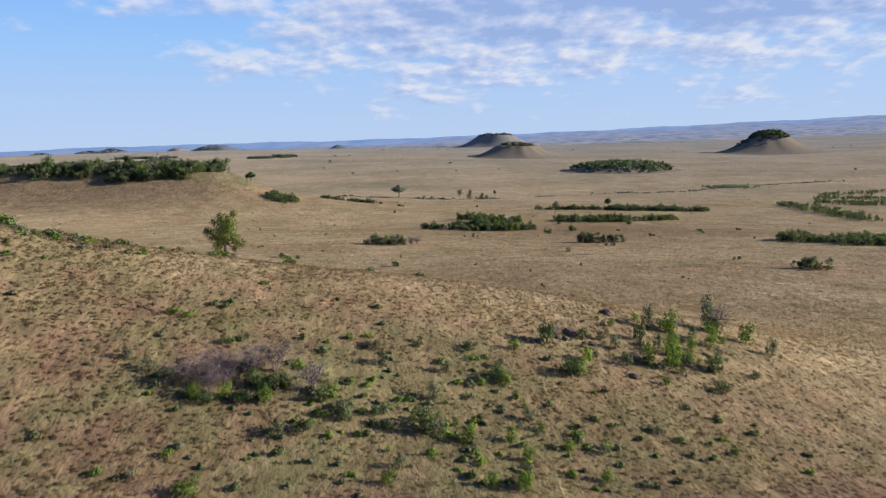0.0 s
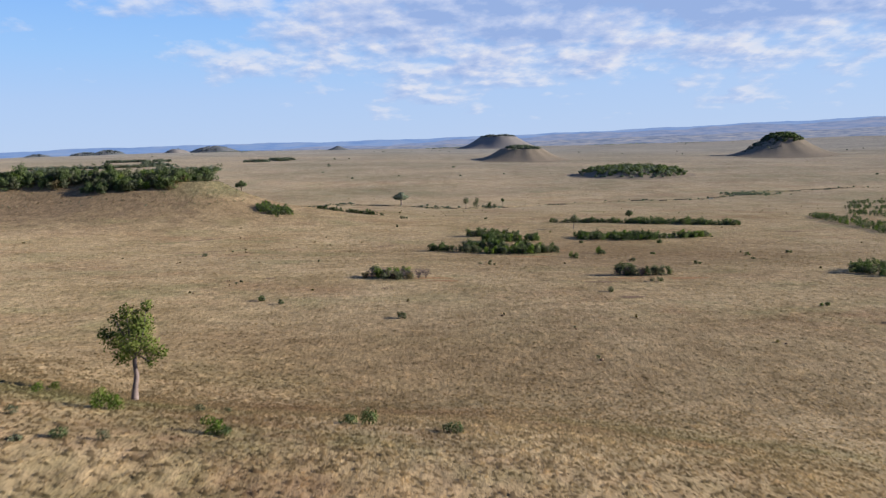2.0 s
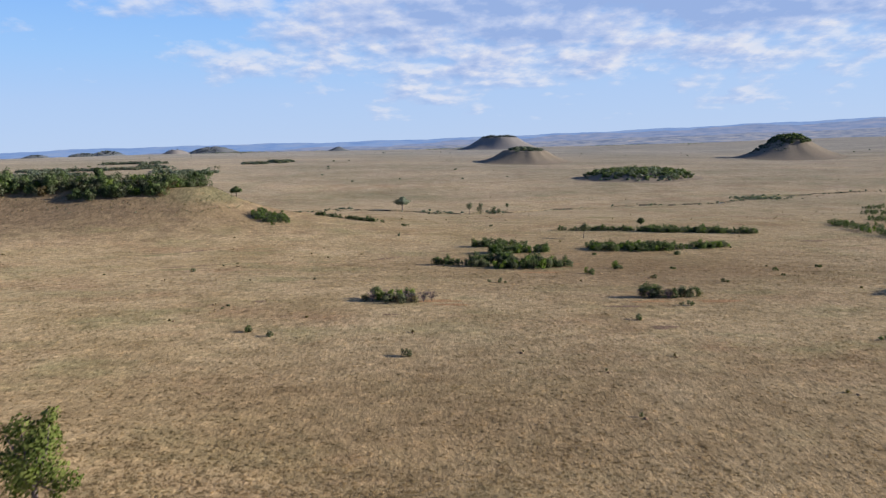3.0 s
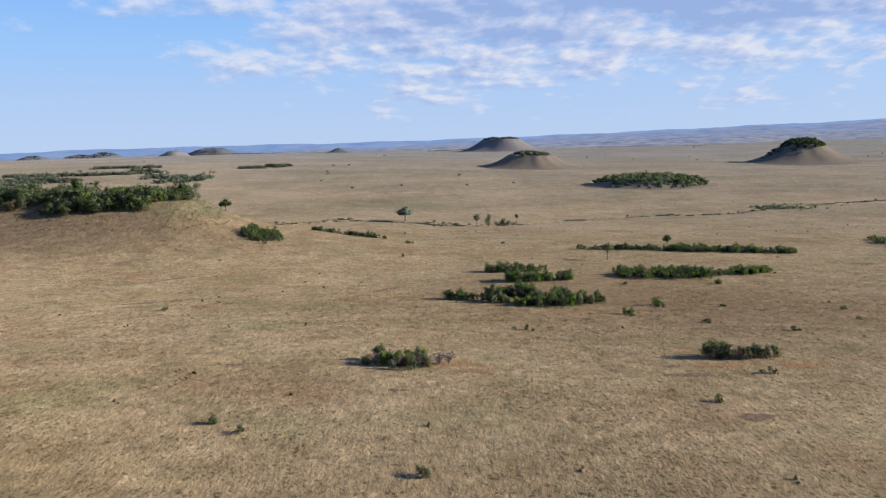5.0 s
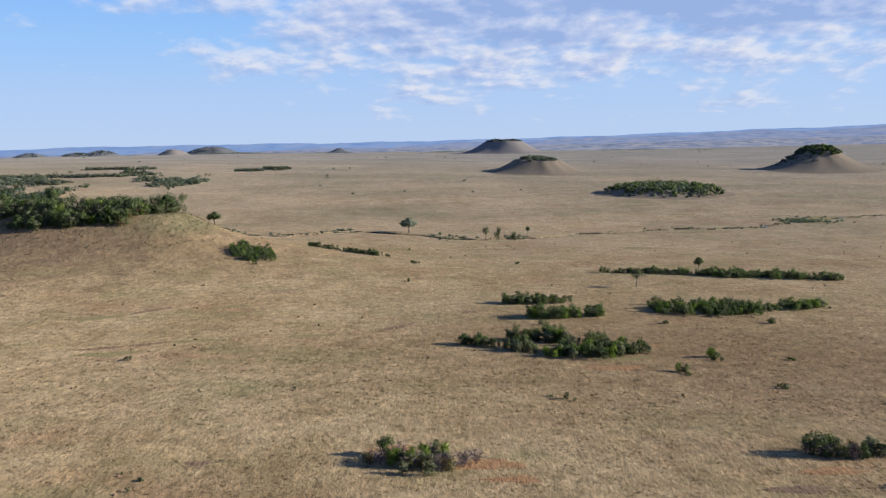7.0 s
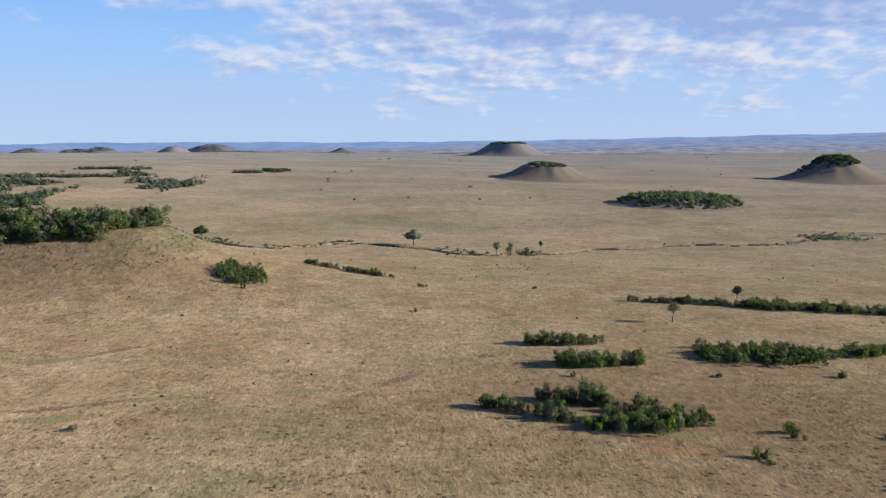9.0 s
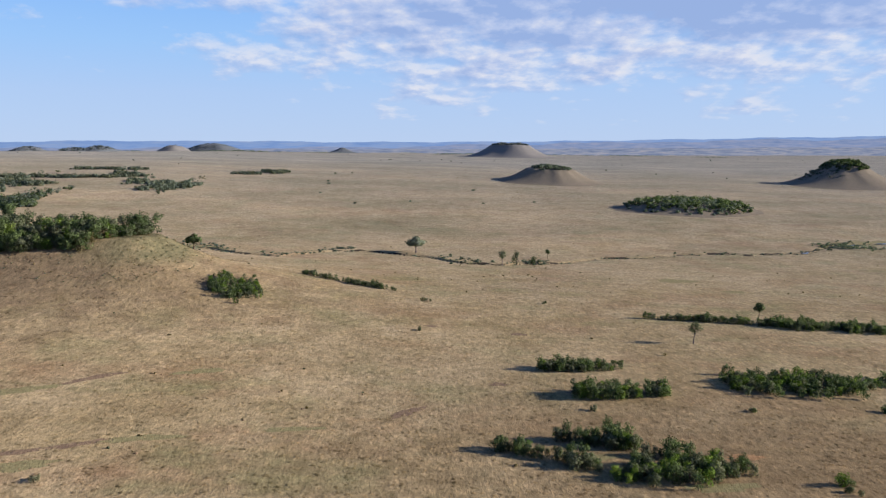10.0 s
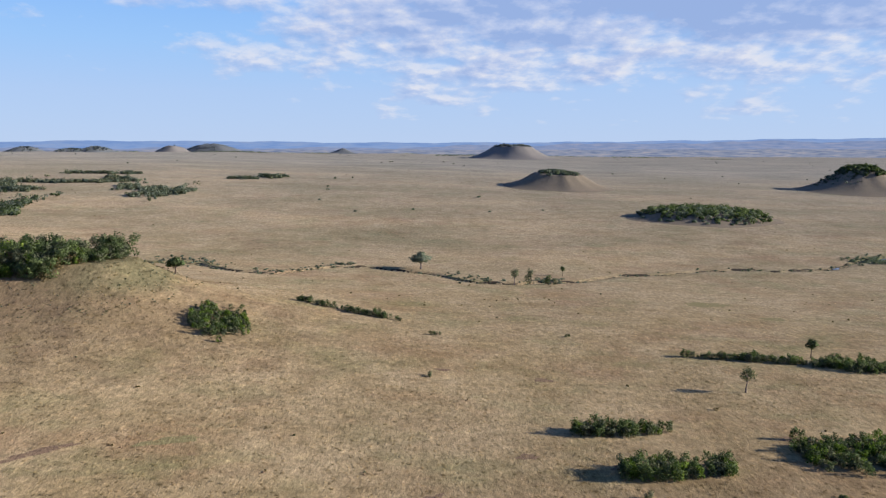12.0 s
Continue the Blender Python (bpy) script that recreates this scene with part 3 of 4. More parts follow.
def make_bush(name, label, seed, wide, tall, mat, count, leaf, lobes=5, bark=BARK_DARK):
    """A bush of several stems from the ground and a lumpy crown, about one metre times its scale."""
    rng = np.random.default_rng(seed)
    ob = new(name)
    tagged(ob, label, "bush")
    c, r = [], []
    for k in range(lobes):
        a = 2 * math.pi * k / lobes + rng.random()
        d = wide * (0.14 + 0.30 * rng.random()) if k else 0.0
        h = tall * (0.30 + 0.55 * rng.random()) if k else tall * 0.66
        c.append((d * math.cos(a), d * math.sin(a), h))
        r.append(wide * (0.15 + 0.15 * rng.random()))
    c += [(wide * 0.3 * math.cos(a), wide * 0.3 * math.sin(a), tall * 0.2) for a in (0.4, 2.5, 4.4)]
    r += [wide * 0.24] * 3
    spray = leaves(rng, c, r, count, leaf, 0.95)
    crown = part("crown", spray_mesh("crown", spray, mat), ob)
    SPRAYS[crown.data.name] = spray
    for k in range(3):
        tip = np.array(c[k + 1])
        path = [(0.06 * k - 0.06, 0.05 * (k - 1), -0.25), tip * (0.35, 0.35, 0.4), tip]
        part("stem", mesh_from("stem", *tube(path, [0.05 * wide * 0.6, 0.035 * wide * 0.6, 0.015], 5), bark, True), ob)
    return ob


def make_bare_shrub(name, label, seed, wide, tall):
    rng = np.random.default_rng(seed)
    ob = new(name)
    tagged(ob, label, "shrub")
    for k in range(4):
        a = 2 * math.pi * k / 4 + rng.random()
        pieces = []
        tip = np.array((wide * 0.38 * math.cos(a), wide * 0.38 * math.sin(a), tall * (0.7 + 0.3 * rng.random())))
        mid = tip * (0.4, 0.4, 0.5)
        pieces.append(tube([(0, 0, -0.2), mid, tip], [0.04, 0.026, 0.009], 4))
        for _ in range(40):
            f = 0.25 + 0.75 * rng.random()
            p = mid * (2 * f) if f < 0.5 else mid + (tip - mid) * (2 * f - 1)
            d = rng.normal(size=3) * (0.30, 0.30, 0.12) * wide + (0, 0, 0.22 * tall)
            q = p + d * (0.5 + 0.7 * rng.random())
            e = p + d * 0.5 + rng.normal(size=3) * 0.08
            pieces.append(tube([p, e, q], [0.013, 0.010, 0.004], 3))
            pieces.append(tube([e, e + d * 0.25 + rng.normal(size=3) * 0.16 * wide], [0.008, 0.003], 3))
        part("branch", mesh_from("branch", *joined(pieces), TWIG), ob)
    return ob


def make_tree(name, label, seed, trunk, crowns, count, leaf, mat, bark, squash=0.7, thick=0.2):
    """trunk: points up the stem; crowns: (centre, radius) pairs."""
    rng = np.random.default_rng(seed)
    ob = new(name)
    tagged(ob, label, "tree")
    trunk = np.array(trunk, float)
    radii = np.linspace(thick, thick * 0.55, len(trunk))
    radii[0] *= 1.35
    part("trunk", mesh_from("trunk", *tube(trunk, radii, 10), bark, True), ob)
    for c, r in crowns:
        start = trunk[-1] + (trunk[-2] - trunk[-1]) * 0.5 * rng.random()
        c = np.array(c, float)
        mid = start + (c - start) * 0.5 + rng.normal(size=3) * 0.15
        part("limb", mesh_from("limb", *tube([start, mid, c], [thick * 0.45, thick * 0.28, 0.03], 6), bark, True), ob)
    part("crown", spray_mesh("crown", leaves(rng, [c for c, r in crowns], [r for c, r in crowns], count, leaf, squash, 0.25), mat), ob)
    return ob


def set_down(ob, x, y, turn=0.0, scale=1.0, sink=0.0):
    ob.location = (x, y, flat_z(x, y) - sink)
    ob.rotation_euler = (0, 0, turn)
    ob.scale = (scale, scale, scale)
    return ob


GREEN = "dense dark green leafy bush in a thicket on dry grass"
OLIVE = "grey-olive leafy bush in a thicket on dry grass"
BRIGHT = "fresh green leafy bush on dry grass"
BROWN = "brownish half-dry bush on dry grass"
KINDS = {
    "green": [make_bush("bush", GREEN, 100 + k, 2.0 + 0.35 * (k % 3), 2.9 + 0.45 * k, LEAF_GREEN, 900, 0.112, 13) for k in range(5)],
    "olive": [make_bush("bush", OLIVE, 120 + k, 2.1, 2.5 + 0.5 * k, LEAF_OLIVE, 850, 0.108, 13) for k in range(3)],
    "bright": [make_bush("bush", BRIGHT, 140 + k, 2.1, 3.0 + 0.6 * k, LEAF_BRIGHT, 880, 0.112, 13) for k in range(2)],
    "brown": [make_bush("bush", BROWN, 160 + k, 2.2, 2.1, LEAF_BROWN, 700, 0.10, 10) for k in range(2)],
}
WOODS = "dense dark green woods along the spur's rim"
used = set()


def plant(kind, x, y, rng, scale, group):
    stock = KINDS[kind]
    k = int(rng.integers(len(stock)))
    first = stock[k]
    if (kind, k) in used:
        ob = copy_thing(first, Matrix.Identity(4))
    else:
        used.add((kind, k))
        ob = first
    set_down(ob, x, y, rng.random() * 6.28, scale)
    ob.scale = (scale * (0.85 + 0.3 * rng.random()), scale * (0.85 + 0.3 * rng.random()), scale * (0.8 + 0.4 * rng.random()))
    return tagged(ob, group=group)


def thicket(group, seed, x0, y0, x1, y1, wide, count, scale, shares, taper=0.5, label=""):
    """Bushes crowded in a band from one end to the other; shares: how many of each kind.
    With a label the band is far off and becomes one mesh for each kind of leaf."""
    rng = np.random.default_rng(seed)
    if label and label != WOODS:
        scale, count = 0.84 * scale, int(1.32 * count)
    far = {}
    names, weights = list(shares), np.array(list(shares.values()), float)
    put = []
    length = math.hypot(x1 - x0, y1 - y0) + 1e-6
    ux, uy = (x1 - x0) / length, (y1 - y0) / length
    for _ in range(count * 12):
        if len(put) >= count:
            break
        f = rng.random()
        swell = 0.5 + 0.28 * math.sin(f * length / 4.3 + seed) + 0.22 * math.sin(f * length / 1.9 + 2 * seed)
        w = wide * (1 - taper * abs(2 * f - 1) ** 2) * (0.72 + 0.5 * swell)
        s = (rng.random() - 0.5) * w * (1.7 if rng.random() < 0.10 else 1.0)
        if rng.random() > 0.6 + 0.7 * swell:
            continue
        x, y = x0 + ux * length * f - uy * s, y0 + uy * length * f + ux * s
        if any((x - a) ** 2 + (y - b) ** 2 < (0.78 * scale) ** 2 for a, b in put):
            continue
        put.append((x, y))
        kind, size = names[rng.choice(len(names), p=weights / weights.sum())], scale * (0.42 + 0.5 * rng.random() + 0.4 * swell)
        if not label:
            plant(kind, x, y, rng, size, group)
            continue
        first = KINDS[kind][int(rng.integers(len(KINDS[kind])))]
        v, _, nv = SPRAYS[first.children[0].data.name]
        share = 0.48 if label == WOODS else 0.26 if y0 > 490 else 0.38
        keep = int(len(v) / 4 * share)
        v, nv = v.reshape(-1, 4, 3)[:keep], nv[: keep * 4]
        v = v.mean(1, keepdims=True) + (0.95 / math.sqrt(share)) * (v - v.mean(1, keepdims=True))
        v = v.reshape(-1, 3) * (size * (0.85 + 0.3 * rng.random(3)))
        a = rng.random() * 6.28
        spin = np.array([(math.cos(a), -math.sin(a), 0), (math.sin(a), math.cos(a), 0), (0, 0, 1)])
        far.setdefault(kind, []).append((v @ spin.T + (x, y, flat_z(x, y)), np.arange(len(v)).reshape(-1, 4), nv @ spin.T))
    for kind, pieces in far.items():
        ob = new("thicket", spray_mesh("thicket", joined(pieces), KINDS[kind][0].children[0].data.materials[0]))
        tagged(ob, label, "bushes", kind="stuff")


MIXED = {"green": 4, "olive": 4, "bright": 3}
DARK = {"green": 5, "olive": 5, "bright": 1}
thicket("small thicket near the path", 1, -25.5, 238.5, -10, 236.5, 6, 31, 0.85, {"green": 2, "olive": 5, "bright": 3, "brown": 3})
thicket("small thicket on the right", 2, 44, 243, 59, 243, 5, 23, 0.95, {"green": 5, "olive": 4, "brown": 2})
thicket("large thicket", 3, -9.5, 325.5, 10, 316.0, 3.8, 46, 0.88, DARK, 0.2)
thicket("large thicket", 4, 3.5, 332.5, 20, 328.5, 5, 46, 0.98, DARK)
thicket("large thicket", 5, 11, 311.5, 39, 319, 9, 98, 1.0, MIXED)
thicket("large thicket", 34, 20, 323, 30, 324, 5, 14, 0.95, {"olive": 5, "green": 3})
thicket("middle thicket", 6, 6.5, 388, 31, 392, 6, 54, 1.08, DARK, label="dense green thicket on the dry plain")
thicket("middle thicket", 7, 12.5, 364.5, 37.5, 369, 9, 73, 1.12, MIXED, label="dense green thicket on the dry plain")
thicket("right-hand thicket", 8, 56, 378, 92, 382, 18, 170, 1.08, MIXED, label="dense green thicket on the dry plain")
thicket("right-hand thicket", 9, 92, 381, 122, 392, 7, 61, 1.0, MIXED, label="dense green thicket on the dry plain")
HEDGE = "long hedge of dark green bushes across the dry plain"
thicket("long hedge of bushes", 10, 57, 466, 78, 463, 2.4, 32, 0.85, {"olive": 5, "green": 3}, label=HEDGE)
thicket("long hedge of bushes", 18, 74, 464, 104, 459, 4, 52, 0.95, DARK, label=HEDGE)
thicket("long hedge of bushes", 11, 98, 459, 135, 456, 10, 120, 1.1, DARK, label=HEDGE)
thicket("long hedge of bushes", 19, 128, 457, 161, 454, 9, 96, 1.0, {"green": 4, "olive": 5}, label=HEDGE)
thicket("thicket at the spur's foot", 12, -109, 457, -91, 463, 25, 130, 1.0, MIXED, label="dense green thicket at the foot of the spur")
thicket("narrow strip of bushes", 13, -85, 517, -40, 499, 3.4, 92, 0.8, {"olive": 5, "green": 5}, label="narrow strip of olive bushes on the dry plain")
thicket("thicket far right", 14, 112, 250, 152, 230, 20, 170, 1.0, DARK, label="dark green thicket on the dry plain")
thicket("thicket far right", 15, 83, 178, 91, 173, 4, 14, 0.9, {"green": 3, "olive": 4, "brown": 2}, label="dark green thicket on the dry plain")
thicket("thicket far right", 16, 230, 512, 217, 372, 16, 170, 1.0, DARK, label="dark green thicket on the dry plain")
thicket("thicket far right", 17, 270, 540, 300, 480, 34, 110, 1.0, DARK, label="dark green thicket on the dry plain")

thicket("thicket far right", 51, 300, 600, 352, 560, 44, 110, 0.95, {"olive": 6, "green": 3}, label="olive bushes in a damp hollow of the plain")
thicket("thicket far right", 52, 325, 640, 420, 690, 22, 90, 0.9, {"olive": 6, "green": 3}, label="olive bushes in a damp hollow of the plain")

# woods along the rim of the spur
WOODLAND = {"green": 5, "olive": 5, "bright": 1.5, "brown": 2}
thicket("woods on the spur", 20, -147, 499, -150, 479, 7, 46, 1.75, DARK, 0, label=WOODS)
thicket("woods on the spur", 24, -152, 478, -178, 471, 9, 90, 1.85, WOODLAND, 0, label=WOODS)
thicket("woods on the spur", 21, -172, 472, -255, 472, 13, 160, 2.0, WOODLAND, 0, label=WOODS)
thicket("woods on the spur", 25, -180, 463, -208, 461, 6, 44, 1.4, {"green": 5, "olive": 3}, 0, label=WOODS)
thicket("woods on the spur", 26, -157, 467, -186, 463, 6, 46, 1.6, WOODLAND, 0, label=WOODS)
thicket("woods on the spur", 22, -157, 490, -245, 487, 24, 170, 2.05, {"green": 3, "olive": 5, "brown": 2}, 0, label=WOODS)
thicket("woods on the spur", 23, -245, 484, -380, 480, 36, 190, 1.8, DARK, 0, label=WOODS)

# far woods on the rising ground behind the spur
def far_woods():
    rng = np.random.default_rng(31)
    patches = [(-480, 880, -390, 838, 140, 420), (-415, 850, -382, 828, 26, 50), (-560, 950, -445, 962, 95, 380), (-476, 975, -440, 978, 16, 40), (-560, 1030, -476, 1040, 18, 80), (-476, 1040, -378, 1070, 15, 130),
               (-378, 1026, -325, 1008, 36, 120), (-336, 958, -294, 978, 62, 200), (-315, 985, -291, 1003, 16, 50), (-290, 1128, -262, 1136, 12, 50), (-262, 1178, -230, 1172, 24, 80), (-500, 1145, -410, 1160, 14, 90), (-430, 1105, -390, 1085, 9, 40)]
    for k, (x0, y0, x1, y1, wide, n) in enumerate(patches):
        wide, n = 1.35 * wide + 6, int(1.5 * n)
        bend, cut = rng.normal() * 0.25 * wide, rng.random() * 6
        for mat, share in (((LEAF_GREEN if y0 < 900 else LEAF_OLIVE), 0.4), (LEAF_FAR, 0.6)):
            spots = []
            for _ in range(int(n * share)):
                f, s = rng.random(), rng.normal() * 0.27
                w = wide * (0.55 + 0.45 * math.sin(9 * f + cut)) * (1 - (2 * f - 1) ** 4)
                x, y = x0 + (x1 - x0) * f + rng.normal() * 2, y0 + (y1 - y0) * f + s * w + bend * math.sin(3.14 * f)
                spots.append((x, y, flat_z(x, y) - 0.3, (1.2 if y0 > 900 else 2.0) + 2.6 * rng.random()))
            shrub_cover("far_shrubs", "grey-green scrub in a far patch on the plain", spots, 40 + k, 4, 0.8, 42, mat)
    # scrub in and beside the stream bed
    spots = []
    thickest = ((-205, -150, 9), (-132, -104, 5), (-106, -80, 4), (-27, 2, 7), (26, 44, 3), (256, 300, 7))
    for x in np.arange(-260, 430, 0.35):
        wide = next((c for a, b, c in thickest if a < x < b), 0)
        if rng.random() < (0.5 if wide else 0.08):
            y = float(stream_y(x)) + (rng.normal() * wide + 4 if wide else rng.normal() * 2)
            spots.append((x, y, flat_z(x, y) - 0.3, (0.45 if wide else 0.3) + 1.3 * rng.random() ** 4))
    for _ in range(60):
        x, y = 284 + rng.normal() * 12, 742 + rng.normal() * 6
        spots.append((x, y, flat_z(x, y) - 0.3, 0.8 + 2.0 * rng.random() ** 2))
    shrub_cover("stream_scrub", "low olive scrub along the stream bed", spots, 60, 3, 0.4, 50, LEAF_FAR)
    dots = []
    for _ in range(800):
        y = 520 + 900 * rng.random()
        x = (rng.random() - 0.5) * 1.3 * y
        dots.append((x, y, flat_z(x, y) - 0.1, 0.25 + 0.6 * rng.random() ** 3))
    shrub_cover("low_scrub", "specks of low scrub over the far grassland", dots, 62, 1, 0.3, 9, LEAF_BROWN)
    dots = []
    for _ in range(95):
        y = 900 + 3300 * rng.random() ** 1.4
        x = (rng.random() - 0.45) * 1.5 * y
        dots.append((x, y, flat_z(x, y) - 0.3, 0.8 + 1.4 * rng.random()))
    # thin lines of trees far out on the plain
    lines = []
    for _ in range(22):
        y = 2900 + 1600 * rng.random()
        x, half = (rng.random() - 0.42) * 1.25 * y, 60 + 160 * rng.random()
        for _ in range(int(half / 3)):
            px, py = x + (rng.random() + rng.random() - 1) * half, y + rng.normal() * 14
            lines.append((px, py, flat_z(px, py) - 0.5, 1.5 + 2.5 * rng.random()))
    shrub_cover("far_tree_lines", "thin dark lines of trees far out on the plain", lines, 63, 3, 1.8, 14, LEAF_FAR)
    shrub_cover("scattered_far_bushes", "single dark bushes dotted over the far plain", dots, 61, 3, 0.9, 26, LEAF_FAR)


far_woods()


def spur_scrub():
    rng = np.random.default_rng(36)
    for k, mat in enumerate((LEAF_OLIVE, LEAF_BROWN, LEAF_FAR)):
        spots = []
        for _ in range(150):
            a = rng.random()
            x, y = (-118 - 28 * rng.random(), 445 + 60 * rng.random()) if a < 0.5 else (-150 - 120 * rng.random(), 440 + 24 * rng.random())
            if 7 < flat_z(x, y) < 19:
                spots.append((x, y, flat_z(x, y) - 0.1, 0.15 + 0.6 * rng.random() ** 5))
        shrub_cover("low_scrub", "low scrub over the spur's grassy slope", spots, 110 + k, 1, 0.12, 50, mat)


spur_scrub()


def build_trees():
    lone = make_tree("tree", "lone leafy green tree with a pale grey trunk", 71,
                     [(0, 0, -0.3), (0.12, 0, 0.8), (0.28, 0.05, 1.7), (0.25, 0.0, 2.6), (0.3, 0, 3.3)],
                     [((0.3, 0.0, 4.4), 1.26), ((0.38, 0.16, 5.41), 0.94), ((-0.9, 0.24, 4.18), 0.86), ((-1.46, -0.16, 4.74), 0.49), ((1.34, -0.24, 3.84), 0.74), ((1.9, 0.24, 3.17), 0.49), ((0.86, 0.32, 5.52), 0.78), ((0.14, -0.32, 6.19), 0.53), ((1.34, 0.0, 6.53), 0.41), ((-0.42, 0.16, 3.06), 0.66), ((0.46, -1.04, 3.95), 0.74), ((0.38, 1.12, 4.74), 0.78), ((1.18, 0.16, 2.61), 0.41), ((-0.82, 0.08, 5.63), 0.41)],
                     4600, 0.088, LEAF_TREE, BARK_GREY, 1.0, 0.2)
    set_down(lone, -29.6, 98.2, 0.0, 1.22).scale.x = 1.28
    acacia = [((0, 0, 4.9), 2.3), ((2.3, 0.5, 4.6), 1.7), ((-2.2, -0.3, 4.7), 1.8), ((0.6, 1.7, 5.0), 1.6), ((-0.4, -1.7, 4.5), 1.6), ((0.2, 0.2, 6.4), 1.6), ((1.6, 0, 3.6), 1.0), ((-1.5, 0.2, 3.7), 1.0)]
    t = make_tree("tree", "broad dark green tree with a forked trunk by the stream", 72, [(0, 0, -0.3), (0.1, 0, 1.5), (0.0, 0.1, 2.6)], acacia, 3000, 0.24, LEAF_FAR, BARK_GREY, 0.75, 0.3)
    set_down(t, -39.8, 660.0, 0.4, 1.4).scale = (1.85, 1.85, 1.4)
    u = make_tree("tree", "flat-topped dark tree on the spur's far slope", 73, [(0, 0, -0.3), (0.2, 0, 0.8), (0.1, 0.1, 1.6)], [((0, 0, 2.9), 1.5), ((1.5, 0, 2.7), 1.1), ((-1.4, 0.3, 2.6), 1.2), ((0.3, 0.4, 3.7), 0.9)], 900, 0.24, LEAF_GREEN, BARK_DARK, 0.75, 0.2)
    set_down(u, -129, 501, 0.0, 1.5)
    v = make_tree("tree", "small thin tree with a round grey-green crown", 74, [(0, 0, -0.3), (0.1, 0, 1.2), (0.3, 0.05, 2.5)], [((0.4, 0, 3.8), 1.35), ((1.4, 0.3, 3.8), 1.0), ((-0.6, -0.2, 3.7), 1.0), ((0.3, 0.8, 4.4), 0.9), ((0.5, -0.3, 4.9), 0.95), ((0.0, 0.2, 3.0), 0.7)], 750, 0.14, LEAF_OLIVE, BARK_GREY, 0.85, 0.15)
    set_down(v, 63.3, 427, 0.0, 1.4)
    set_down(copy_thing(v, Matrix.Identity(4)), 12.9, 618, 1.0, 1.7)
    x = make_tree("tree", "dark tree standing above a hedge of bushes", 75, [(0, 0, -0.3), (0.1, 0, 2.2), (0.2, 0.1, 4.2)], [((0.2, 0, 5.8), 1.6), ((1.3, 0.3, 5.5), 1.1), ((-1.2, -0.2, 5.3), 1.2), ((0.2, 0.9, 6.9), 1.1), ((-0.6, 0.2, 6.6), 1.0), ((0.9, -0.4, 6.6), 0.9), ((0.3, 0.1, 4.4), 0.9)], 1400, 0.2, LEAF_GREEN, BARK_DARK, 0.95, 0.18)
    set_down(x, 103, 470, 0.0, 0.86).scale.x = 1.05
    set_down(copy_thing(x, Matrix.Identity(4)), 44.4, 652, 2.0, 0.75)
    set_down(copy_thing(x, Matrix.Identity(4)), -212, 508, 2.0, 1.9)
    set_down(copy_thing(x, Matrix.Identity(4)), -148.5, 492, 3.0, 1.1)
    rng = np.random.default_rng(8)
    plant("olive", 21.6, 621, rng, 2.3, "bushes by the stream")
    plant("green", 31.0, 620, rng, 1.9, "bushes by the stream")
    plant("olive", 35.4, 621, rng, 1.4, "bushes by the stream")


build_trees()

# ---- the near hill: shrubs, bare twigs, rocks ----
SMALL = {
    "bright": make_bush("shrub", "low fresh green shrub among the hill's dry grass", 201, 1.3, 1.35, LEAF_BRIGHT, 1000, 0.052, 9),
    "green": make_bush("shrub", "low dark green shrub among the hill's dry grass", 202, 1.3, 1.4, LEAF_GREEN, 1000, 0.052, 9),
    "olive": make_bush("shrub", "low grey-green shrub among the hill's dry grass", 203, 1.2, 1.35, LEAF_OLIVE, 950, 0.05, 9),
    "brown": make_bush("shrub", "low browned shrub on the dry plain", 204, 1.4, 0.9, LEAF_BROWN, 200, 0.13, 4),
}
small_used = set()


def small_shrub(kind, x, y, rng, scale, group):
    if kind in small_used:
        ob = copy_thing(SMALL[kind], Matrix.Identity(4))
    else:
        small_used.add(kind)
        ob = SMALL[kind]
    set_down(ob, x, y, rng.random() * 6.28, scale)
    ob.scale = (scale * (0.8 + 0.4 * rng.random()), scale * (0.8 + 0.4 * rng.random()), scale * (0.8 + 0.5 * rng.random()))
    return tagged(ob, group=group)


